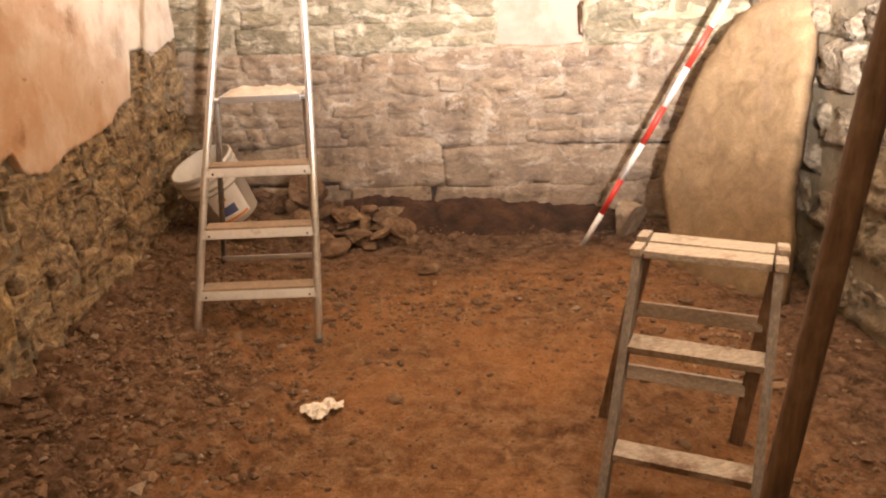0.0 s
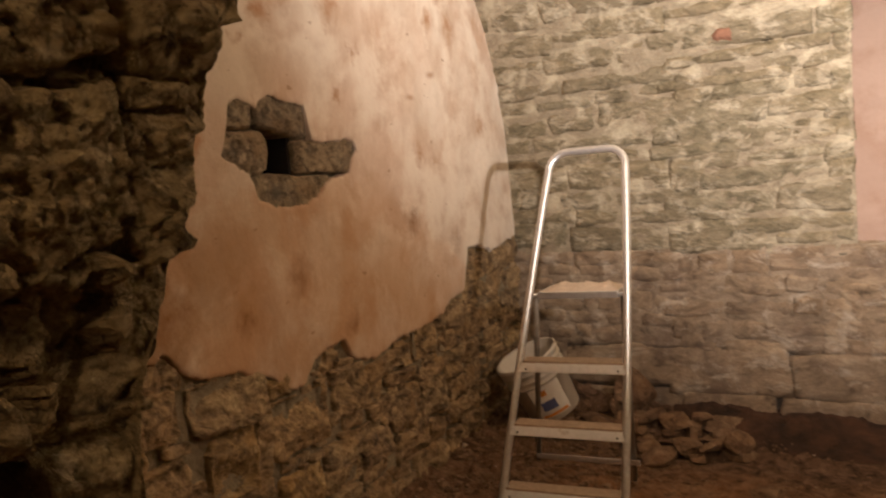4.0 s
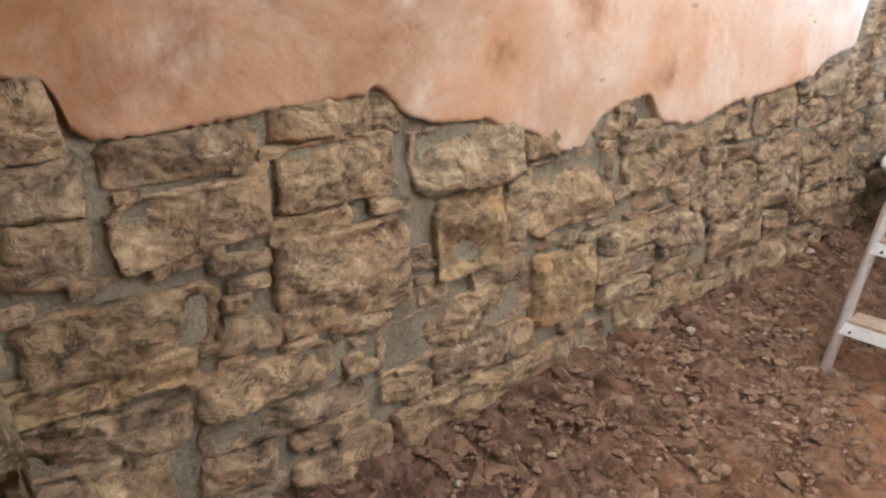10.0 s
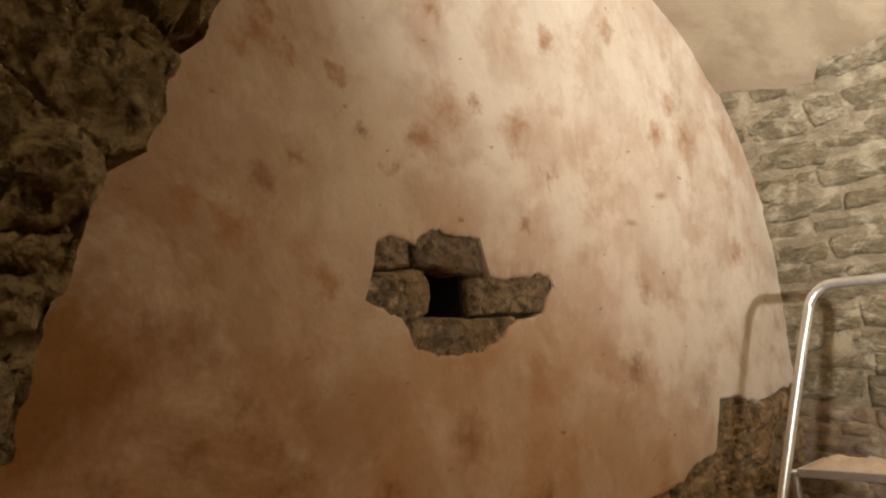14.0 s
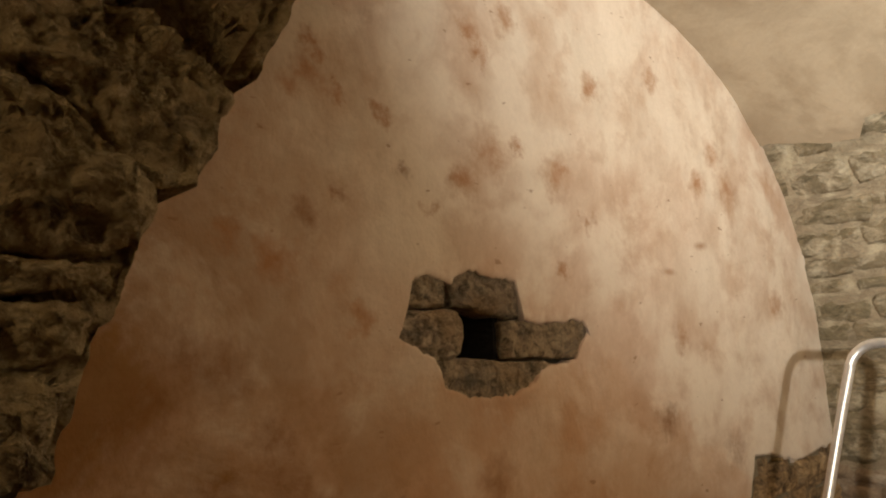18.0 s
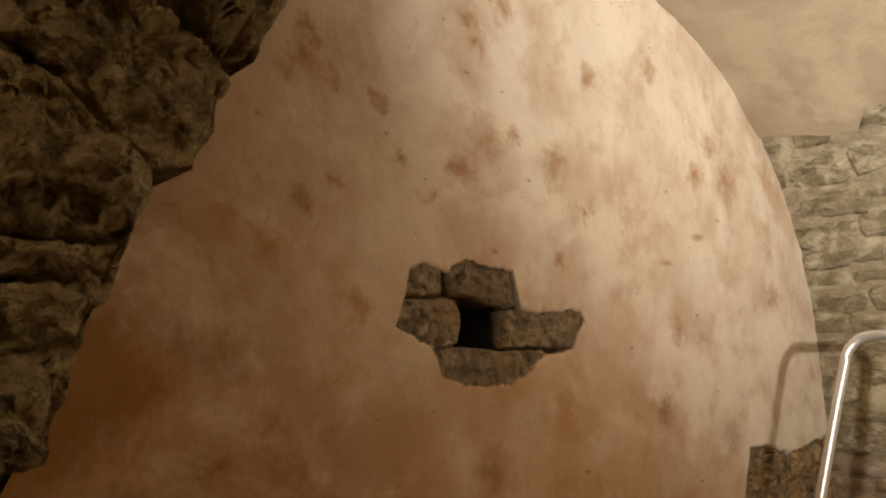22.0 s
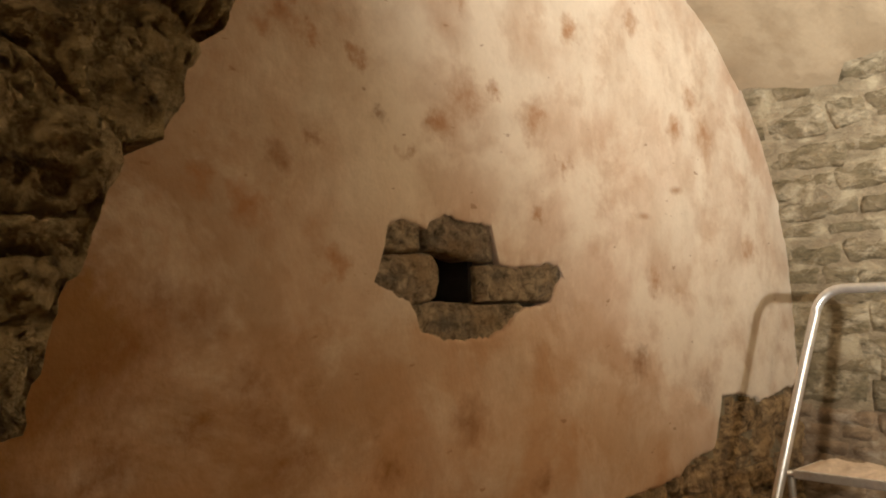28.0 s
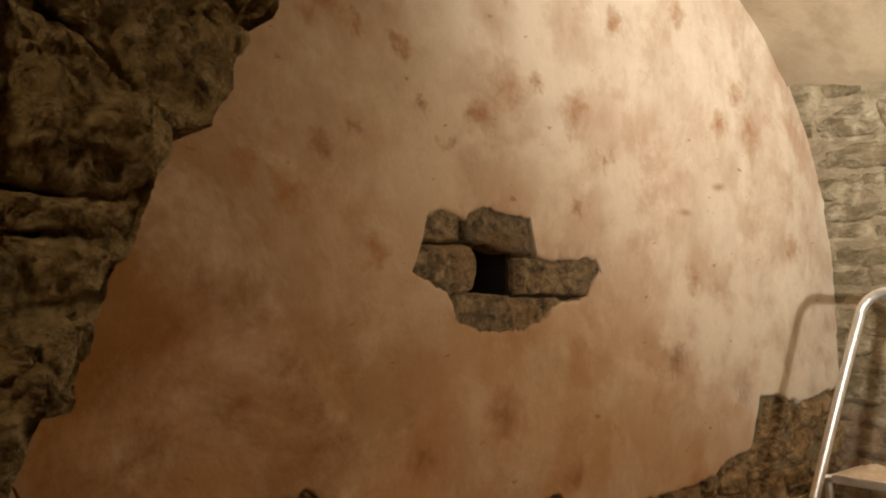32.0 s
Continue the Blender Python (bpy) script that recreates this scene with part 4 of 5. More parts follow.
    put_stone("stone", me, RED_STONE, pose(1.2, north_face(1.2, 1.98) - 0.006, 1.98, -40, 8, -6), wall)
    return wall


north_wall()


# the opening's two sides, by height
OPEN_WEST = [(0.0, 0.76), (1.0, 0.775), (1.34, 0.79), (1.7, 0.80), (1.95, 0.83), (2.15, 0.95), (2.3, 1.2), (2.38, 1.5)]
OPEN_EAST = [(0.0, 2.12), (0.9, 2.12), (1.3, 2.07), (1.6, 1.98), (1.9, 1.9), (2.15, 1.8), (2.3, 1.65), (2.38, 1.5)]
LEDGES = [(0.55, 0.02), (0.82, 0.03), (1.02, 0.025), (1.17, 0.03), (1.345, 0.045), (1.50, 0.015), (1.655, 0.055), (1.80, 0.05), (1.95, 0.04)]


JAMB = 0.797


def ledge(z):
    """How far the broken stones jut out past the line of the edge."""
    return max([d * max(0.0, 1 - (z - z0) / 0.15) for z0, d in LEDGES if z >= z0] or [0.0])


def vault():
    """The plastered crown over the stone sides."""
    verts, faces, nx, na = [], [], 60, 70
    for i in range(nx + 1):
        x = -0.05 + (EAST + 0.15) * i / nx
        zn = (2.355 - 0.13 * x if x < 0.47 else 2.37) + 0.018 * fbm(5 * x, 0, 0)
        for k in range(na + 1):
            f = k / na
            if f < 0.5:
                t0 = math.asin(min(1, ((zn - SPRING) / RISE)) ** (POWER / 2))
                a = t0 + (math.pi / 2 - t0) * f * 2
                y = -1.5 + (north(x) + 1.5) * math.cos(a) ** (2 / POWER)
                z = SPRING + RISE * math.sin(a) ** (2 / POWER)
            else:
                z = 2.84 - (2.84 - 1.9) * (2 * f - 1) ** 1.7
                y = south_face(x, z)
                if z > 2.83:
                    y = -1.5
            if f >= 0.5 and z < 2.4 and along(OPEN_WEST, z) - 0.01 < x < along(OPEN_EAST, z) + 0.01:
                z = 2.4
                y = south_face(x, z)
            lift = 0.010 * fbm(2 * x, 2 * y, z)
            verts.append((x, y - (0.014 if f < 0.5 else -0.004), z - 0.010 + lift))
    w = na + 1
    faces = [(i * w + k, (i + 1) * w + k, (i + 1) * w + k + 1, i * w + k + 1) for i in range(nx) for k in range(na)]
    keep = []
    for f in faces:
        x, y, z = (sum(verts[v][c] for v in f) / 4 for c in range(3))
        if y > -1.2 and RECESS[0] < x < RECESS[1] and z < 2.40:
            continue
        if len({verts[v] for v in f}) == 4:
            keep.append(f)
    ob = mesh_ob("ceiling", verts, keep, VAULT_PLASTER)
    return tagged(ob, "buff-plastered barrel vault over the cellar", "vaulted ceiling", kind="structure")


vault()


def opening():
    """The broken thickness of the south wall round the opening: rough rubble core."""
    zs = np.linspace(0.3, 2.37, 230)
    outline = [(along(OPEN_WEST, z), z, 1) for z in zs] + [(along(OPEN_EAST, z), z, -1) for z in zs[::-1]]
    verts, faces, back = [], [], 150
    for x, z, side in outline:
        y0 = south_face(x, max(z, 0))
        for j in range(back + 1):
            f = (j / back) ** 1.35
            y = y0 - 1.95 * f
            p = Vector((side * 3.0, y * 5.5 + 0.5 * fbm(3 * y, 3 * z, 1), z * 7.5 + 0.6 * fbm(3 * y, 3 * z, 7)))
            d, pts = noise.voronoi(p)
            joint = min(1.0, (d[1] - d[0]) * 4.0)
            tilt = noise.cell_vector(pts[0] * 3.1)
            slant = (p.y - pts[0].y) * tilt.y + (p.z - pts[0].z) * tilt.z
            lump = 0.03 * joint ** 0.5 + 0.035 * (tilt.x - 0.5) + 0.045 * slant + 0.03 * fbm(4 * y, 4 * z, side) + 0.012 * fbm(13 * y, 13 * z, side + 4)
            grit, chips = noise.voronoi(Vector((side, y * 24 + 0.5 * fbm(11 * y, 11 * z, 3, 2), z * 27)))
            fleck, _ = noise.voronoi(Vector((side, y * 63, z * 66)))
            lump += 0.026 * (noise.cell(chips[0] * 2.7) - 0.5) * min(1.0, (grit[1] - grit[0]) * 5) - 0.022 * grit[0] - 0.010 * fleck[0] + 0.018
            pit = min(0.07, max(0.0, fbm(9 * y, 12 * z, side + 20) - 0.28) * 0.9)
            near = min(1.0, f * 18)
            jut = ledge(z) * (1 - 0.6 * min(1.0, f * 5))
            back_off = 0.062 - (0.030 * min(1.0, max(0.0, (1.62 - z) / 0.06), max(0.0, (z - 1.28) / 0.06)) if side > 0 and z > 1.28 else 0.0)
            if side > 0 and z > 1.6:
                # the deep open crack between two of the stones
                a = min(1.0, max(0.0, ((y + 3.15) * 0.1 - (z - 1.865) * 0.075) / 0.0156))
                gap_d = math.hypot(y + 3.15 - 0.1 * a, z - 1.865 + 0.075 * a)
                pit += 0.12 * max(0.0, 1 - gap_d / 0.03)
            out = side * ((lump - pit - back_off) * (0.25 + 0.75 * near) + 0.6 * jut)
            verts.append((x + out, y + (1 - near) * (0.5 * ledge(z) + 0.008 * fbm(12 * z, side, 3)), z + 0.015 * fbm(6 * y, 6 * z, 9)))
    w = back + 1
    faces = [(k * w + j, k * w + j + 1, (k + 1) * w + j + 1, (k + 1) * w + j) for k in range(len(outline) - 1) for j in range(back)]
    ob = mesh_ob("opening_rubble", verts, faces, RUBBLE)
    tagged(ob, "broken rubble core round the opening in the thick wall", "rubble wall", kind="structure")
    # the broken stones along the western edge, by their outlines in depth and height
    stones = [([(-3.32, 1.835), (-3.158, 1.86), (-3.138, 1.828), (-3.107, 1.806), (-3.078, 1.797), (-3.062, 1.777), (-3.064, 1.757), (-3.076, 1.745), (-3.08, 1.712), (-3.1, 1.682), (-3.104, 1.664), (-3.13, 1.661),
                (-3.153, 1.665), (-3.17, 1.68), (-3.19, 1.692), (-3.212, 1.703), (-3.23, 1.722), (-3.25, 1.748), (-3.32, 1.77)], 0.030),
              ([(-3.13, 1.885), (-3.06, 1.95), (-2.95, 1.98), (-2.97, 1.93), (-2.992, 1.89), (-3.0, 1.866), (-3.016, 1.837), (-3.03, 1.806), (-3.046, 1.826), (-3.068, 1.852), (-3.098, 1.882)], 0.020),
              ([(-3.32, 1.76), (-3.25, 1.74), (-3.23, 1.716), (-3.211, 1.696), (-3.187, 1.685), (-3.165, 1.672), (-3.153, 1.65), (-3.153, 1.625), (-3.164, 1.605), (-3.171, 1.587), (-3.193, 1.577), (-3.25, 1.574), (-3.32, 1.58)], 0.032),
              ([(-3.32, 1.572), (-3.21, 1.57), (-3.183, 1.571), (-3.186, 1.545), (-3.203, 1.537), (-3.26, 1.534), (-3.32, 1.535)], 0.012),
              ([(-3.32, 1.53), (-3.25, 1.53), (-3.203, 1.53), (-3.204, 1.513), (-3.22, 1.497), (-3.225, 1.473), (-3.26, 1.467), (-3.32, 1.46)], 0.020),
              ([(-3.33, 1.455), (-3.28, 1.462), (-3.236, 1.464), (-3.237, 1.445), (-3.249, 1.40), (-3.262, 1.352), (-3.30, 1.35), (-3.34, 1.36)], 0.020),
              ([(-3.40, 1.96), (-3.25, 1.93), (-3.17, 1.90), (-3.15, 1.868), (-3.22, 1.858), (-3.33, 1.842), (-3.42, 1.86)], 0.030),
              ([(-3.60, 1.86), (-3.45, 1.88), (-3.335, 1.83), (-3.33, 1.70), (-3.34, 1.60), (-3.45, 1.56), (-3.58, 1.60), (-3.62, 1.72)], 0.045),
              ([(-3.55, 1.55), (-3.44, 1.545), (-3.335, 1.57), (-3.33, 1.46), (-3.36, 1.38), (-3.46, 1.35), (-3.58, 1.42)], 0.035)]
    for k, (outline, dome) in enumerate(stones):
        me = outline_stone([(y, z) for y, z in outline], 700 + k, dome, 0.16, 0.016, 0.024, 0.006, 0.014)
        put_stone("stone", me, RUBBLE, pose(JAMB, 0, 0, 0, 0, 90), ob)
    return ob


opening()


def closing_walls():
    """Plain walls that close the place: the south side, the east end and the space behind the opening."""
    for name, side in (("wall_south", OPEN_WEST), ("wall_south", OPEN_EAST)):
        verts, n, zs = [], 16, np.linspace(-0.1, 2.38, 60)
        for z in zs:
            edge = along(side, z)
            far = -0.05 if side is OPEN_WEST else EAST + 0.1
            for i in range(n + 1):
                x = far + (edge - far) * i / n
                verts.append((x, south_face(x, max(0, z)) - 0.004 + 0.01 * fbm(5 * x, 5 * z, 0), z))
        w = n + 1
        faces = [(j * w + i, j * w + i + 1, (j + 1) * w + i + 1, (j + 1) * w + i) for j in range(len(zs) - 1) for i in range(n)]
        # the unseen east part is coloured dark to soak up bounced light
        tagged(mesh_ob(name, verts, faces, RUBBLE if side is OPEN_WEST else DARK_JOINT), "rough rubble south side of the vault", "wall", kind="structure")
    # wall added out of view, dark so that it bounces little light
    bm = bmesh.new()
    box(bm, (4.2, 0.1, 3.2), pose(1.4, -5.2, 1.4))
    tagged(part("wall_behind", bm, DARK_JOINT), "added plain dark wall closing the unseen space behind the opening", "wall", kind="structure")


closing_walls()


def wall_cores():
    """The solid mass of the thick south wall on both sides of the opening."""
    for x0, x1 in ((-0.15, 0.58), (2.34, EAST + 0.3)):
        bm = bmesh.new()
        box(bm, (x1 - x0, 1.62, 2.5), pose((x0 + x1) / 2, -4.33, 1.15))
        tagged(part("wall_south", bm, DARK_JOINT), "solid rubble mass of the thick south wall", "wall", kind="structure")


wall_cores()


def east_wall():
    wall = tagged(new("wall_east"), "rough pale rubble wall with deep joints", "wall", kind="structure")
    bm = bmesh.new()
    box(bm, (0.3, 4.2, 3.2), pose(EAST + 0.16, -1.5, 1.4))
    part("mortar_bed", bm, MORTAR, wall)
    r, made, z = random.Random(15), 0, 0.0
    while z < 2.3:
        h = r.uniform(0.12, 0.24)
        y = 0.0 + r.uniform(-0.1, 0.1)
        while y > -2.3:
            w = r.uniform(0.14, 0.38)
            me = stone_mesh(w - 0.016, h - 0.016, 900 + made, 0.09, 9, 7, 0.03, 0.3, 0.014, 0.02)
            put_stone("stone", me, EAST_STONE, pose(EAST + r.uniform(-0.02, 0.02), y - w / 2, z + h / 2, r.uniform(-5, 5), 0, -90), wall)
            made += 1
            y -= w
        z += h
    return wall


EAST_STONE = stone_material("pale_rubble_stone", [(0.10, 0.077, 0.05), (0.21, 0.168, 0.115), (0.29, 0.24, 0.17), (0.41, 0.35, 0.26)], (0.25, 0.185, 0.105), (0.48, 0.42, 0.32), (0.50, 0.66), (1, 1, 1.3), 0.015)
east_wall()


# ---- things ----
def aluminium_ladder():
    """A four-step aluminium ladder with a platform and a hoop; x across, y away, z up from between the front feet."""
    thing = empty("step_ladder", pose(0.635, -1.33, 0.005, 0, 0, -1), "aluminium stepladder with dusty treads and a hoop handrail", "stepladder")
    slope = 0.315
    half = lambda z: 0.243 - 0.036 * z - 0.019 * z * z
    lean = lambda z: 0.061 * z
    # front rails and hoop, one bent tube
    top, rad = 1.47, 0.075
    bm = bmesh.new()
    pts = [[-half(z), slope * z, z] for z in np.linspace(0.0, top - rad, 12)]
    hw = half(top - rad)
    pts += [(-hw + rad * (1 - math.cos(a)), slope * (top - rad + rad * math.sin(a)), top - rad + rad * math.sin(a)) for a in np.linspace(0.2, math.pi / 2, 6)]
    pts += [(-x, y, z) for x, y, z in reversed(pts)]
    tube(bm, [(x + lean(z), y, z) for x, y, z in pts], 0.0155, 10)
    part("hoop_rail", bm, ALUMINIUM, thing, "bent silver tube forming both front rails and the hoop", True)
    for s in (-1, 1):
        bm = bmesh.new()
        box(bm, (0.032, 0.034, 0.022), pose(s * half(0), 0, 0.004), 0.005)
        part("foot_cap", bm, GREY_RUBBER, thing, "grey rubber foot cap")
    for z in (0.207, 0.437, 0.668):
        bm = bmesh.new()
        box(bm, (2 * half(z) - 0.02, 0.072, 0.022), pose(lean(z), slope * z + 0.028, z - 0.006), 0.003)
        t = part("tread", bm, TREAD_DUST, thing, "dust-covered flat tread")
        bm = bmesh.new()
        box(bm, (2 * half(z) + 0.012, 0.006, 0.036), pose(lean(z), slope * z - 0.017, z - 0.020, -24), 0.002)
        part("front_lip", bm, GLINT_LIP, t, "aluminium front lip, paled to carry its glint")
        for s in (-1, 1):
            bm = bmesh.new()
            tube(bm, [(lean(z) + s * (half(z) - 0.03), slope * z - 0.026, z - 0.024), (lean(z) + s * (half(z) - 0.03), slope * z - 0.018, z - 0.024)], 0.004, 8)
            part("rivet", bm, BLACK_RUBBER, t)
    z = 0.915
    bm = bmesh.new()
    box(bm, (2 * half(z) - 0.07, 0.20, 0.026), pose(lean(z), slope * z + 0.10, z), 0.004)
    p = part("platform", bm, ALUMINIUM, thing, "narrow aluminium platform under a layer of dust")
    verts, faces, n, w = [], [], 24, 2 * half(z) - 0.085
    for j in range(13):
        for i in range(n + 1):
            u, v = i / n, j / 12
            e = min(1, 6 * min(u, 1 - u)) * min(1, 5 * min(v, 1 - v))
            verts.append((lean(z) + (u - 0.5) * w, slope * z + 0.01 + 0.18 * v, z + 0.013 + e * (0.008 + 0.016 * abs(fbm(7 * u, 4 * v, 3)) + 0.010 * abs(fbm(21 * u, 12 * v, 1)))))
    faces = [(j * (n + 1) + i, j * (n + 1) + i + 1, (j + 1) * (n + 1) + i + 1, (j + 1) * (n + 1) + i) for j in range(12) for i in range(n)]
    mesh_ob("dust_layer", verts, faces, DUST, p, "crumbly pale plaster dust")
    for s in (-1, 1):
        bm = bmesh.new()
        tube(bm, [(lean(z) + s * half(z), slope * z + 0.0, z), (lean(z) + s * (half(z) - 0.05), slope * z + 0.03, z)], 0.008, 8)
        part("bracket", bm, ALUMINIUM, thing)
        bm = bmesh.new()
        tube(bm, [(lean(z) + s * (half(z) - 0.02), slope * z + 0.02, z - 0.01), (-0.33 if s < 0 else 0.12, 0.78, -0.01)], 0.012, 8)
        part("back_leg", bm, TIMBER_GREY, thing, "dull grey rear leg", True)
    bm = bmesh.new()
    box(bm, (0.47, 0.012, 0.02), pose(-0.07, 0.70, 0.10))
    part("rear_stretcher", bm, ALUMINIUM, thing)
    return thing


TIMBER_GREY = plain("dull_grey_metal", (0.34, 0.31, 0.27), 0.55, 0.7, 0.2, 40, 0.0005)
aluminium_ladder()


WORN_RUNG = plain("worn_muddy_wood", (0.41, 0.335, 0.26), 0.85, 0, 0.3, 26, 0.003, (2, 5, 5), (0.15, 0.085, 0.05), (0.5, 0.64))


def wooden_steps():
    """A low pair of grey timber steps with pale dusty rungs; made between four feet, then set down."""
    thing = empty("trestle_steps", pose(2.113, -2.161, 0.0, 0, 0, -25), "low grey timber trestle steps with pale worn rungs", "trestle steps")
    H, w = 0.636, 0.181

    def leg(name, foot, head, mat, label):
        a, b = Vector((*foot, -0.01)), Vector((*head, H - 0.02))
        d = b - a
        bm = bmesh.new()
        box(bm, (0.024, 0.042, d.length), Matrix.Translation((a + b) / 2) @ d.to_track_quat("Z", "Y").to_matrix().to_4x4(), 0.003)
        part(name, bm, mat, thing, label)

    for s in (-1, 1):
        leg("front_leg", (s * (w + 0.012) - 0.005, -0.373), (s * w, -0.066), TIMBER, "weathered grey front leg")
        leg("back_leg", (s * 0.201 - 0.088, 0.073), (s * w, 0.066), DARK_WOOD, "dark brown back leg")
        for y in (-0.06, 0.045):
            bm = bmesh.new()
            box(bm, (0.032, 0.062, 0.024), pose(s * (w + 0.004), y, H + 0.003, 0, 3 * s, 5 * s), 0.005)
            part("end_block", bm, PALE_WOOD, thing)
    for y in (-0.052, 0.034):
        bm = bmesh.new()
        box(bm, (2 * w - 0.034, 0.074, 0.022), pose(0, y, H), 0.004)
        part("top_slat", bm, PALE_WOOD, thing, "pale top slat")
    for z in (0.40, 0.135):
        bm = bmesh.new()
        box(bm, (2 * w - 0.006, 0.062, 0.024), pose(-0.003, -0.373 + 0.307 * z / H + 0.016, z, 12), 0.004)
        part("front_rung", bm, WORN_RUNG, thing, "mud-stained pale rung")
    for z in (0.402, 0.185):
        bm = bmesh.new()
        box(bm, (2 * w + 0.01, 0.022, 0.044), pose(-0.088 * (1 - z / H), 0.068, z, -14), 0.004)
        part("back_rung", bm, PALE_WOOD, thing)
    return thing


wooden_steps()


def ranging_pole():
    foot, head = Vector((2.10, -0.40, 0.0)), Vector((2.92, -0.62, 1.66))
    d = (head - foot).normalized()
    m = Matrix.Translation(foot) @ d.to_track_quat("Z", "Y").to_matrix().to_4x4()
    thing = empty("ranging_pole", m, "red and white banded ranging pole leaning beside the flagstone", "ranging pole")
    for k in range(10):
        bm = bmesh.new()
        tube(bm, [(0, 0, 0.2 * k), (0, 0, 0.2 * k + 0.2)], 0.0145, 14)
        part("white_band" if k % 2 == 0 else "red_band", bm, WHITE_PAINT if k % 2 == 0 else RED_PAINT, thing, "" if k % 2 == 0 else "chipped red band", True)
    bm = bmesh.new()
    tube(bm, [(0, 0, 0.0), (0, 0, -0.03)], [0.0145, 0.003], 12)
    part("steel_tip", bm, IRON, thing)
    return thing


ranging_pole()


def flagstone():
    """A big smooth slab leaning in the corner; u along its foot, v up its face."""
    u, v = Vector((0.502, -0.865, 0.0)), Vector((0.248, 0.144, 0.958))
    n = u.cross(v)
    mid = Vector((2.60, -0.97, 0.0))
    west = [(-0.30, -0.03), (-0.33, 0.07), (-0.46, 0.30), (-0.50, 0.40), (-0.505, 0.52), (-0.43, 0.94), (-0.335, 1.135), (-0.22, 1.23), (-0.02, 1.30)]
    east = [(0.046, 1.21), (0.095, 1.05), (0.155, 0.71), (0.185, 0.48), (0.25, 0.29), (0.30, 0.02), (0.1, -0.06)]
    raw = west + east
    outline, rnd = [], random.Random(3)
    for (a0, b0), (a1, b1) in zip(raw, raw[1:] + raw[:1]):
        steps = max(2, int(math.hypot(a1 - a0, b1 - b0) / 0.035))
        for k in range(steps):
            f = k / steps
            outline.append((a0 + (a1 - a0) * f + rnd.uniform(-0.006, 0.006), b0 + (b1 - b0) * f + rnd.uniform(-0.006, 0.006)))
    cu, cv = -0.1, 0.6
    rings, verts, faces = 14, [], []
    for r in range(rings + 1):
        k = 1 - r / (rings + 0.6)
        edge = 0.018 * max(0, 1 - r / 2) ** 2
        for a, b in outline:
            pu, pv = cu + (a - cu) * k, cv + (b - cv) * k
            verts.append(mid + u * pu + v * pv + n * (0.006 * fbm(3 * pu, 3 * pv, 1) + 0.003 * fbm(14 * pu, 14 * pv, 2) - edge))
    m = len(outline)
    for r in range(rings):
        for k in range(m):
            faces.append((r * m + k, r * m + (k + 1) % m, (r + 1) * m + (k + 1) % m, (r + 1) * m + k))
    faces.append([rings * m + k for k in range(m)])
    base = len(verts)
    for a, b in outline:
        verts.append(mid + u * a * 0.98 + v * b - n * 0.075)
    for k in range(m):
        faces.append(((k + 1) % m, k, base + k, base + (k + 1) % m))
    faces.append([base + k for k in range(m - 1, -1, -1)])
    ob = mesh_ob("flagstone", [tuple(p) for p in verts], faces, SLAB_STONE)
    return tagged(ob, "large smooth buff flagstone leaning upright in the corner", "stone slab")


flagstone()


def post():
    thing = empty("wooden_pole", pose(1.818, -3.15, 0.0), "dark brown round wooden pole leaning at the opening", "wooden pole")
    bm = bmesh.new()
    pts = [(0.115 * z + 0.003 * math.sin(3 * z), 0.0, z) for z in np.linspace(-0.02, 1.62, 24)]
    tube(bm, pts, [0.0212 + 0.0015 * fbm(3 * p[2], 0, 0) for p in pts], 14)
    part("shaft", bm, DARK_WOOD, thing, "", True)
    return thing


post()


def rock(name, place, size, seed, mat, label, turn=0.0, group="", lean=0.0):
    bm = bmesh.new()
    bmesh.ops.create_icosphere(bm, subdivisions=4, radius=0.5)
    r = random.Random(seed)
    cuts = [(Vector((r.uniform(-1, 1), r.uniform(-1, 1), r.uniform(-1, 1))).normalized(), r.uniform(0.22, 0.38)) for _ in range(13)]
    for v in bm.verts:
        for n, d in cuts:
            over = v.co.dot(n) - d
            if over > 0:
                v.co -= n * over
        v.co *= 1 + 0.06 * fbm(3 * v.co.x + seed, 3 * v.co.y, 3 * v.co.z) + 0.04 * fbm(9 * v.co.x + seed, 9 * v.co.y, 9 * v.co.z)
    bmesh.ops.transform(bm, matrix=pose(*place, lean, 0.5 * lean, turn) @ Matrix.Diagonal((*(s * 1.25 for s in size), 1)), verts=bm.verts)
    me_ob = part(name, bm, mat)
    return tagged(me_ob, label, "stone", group)


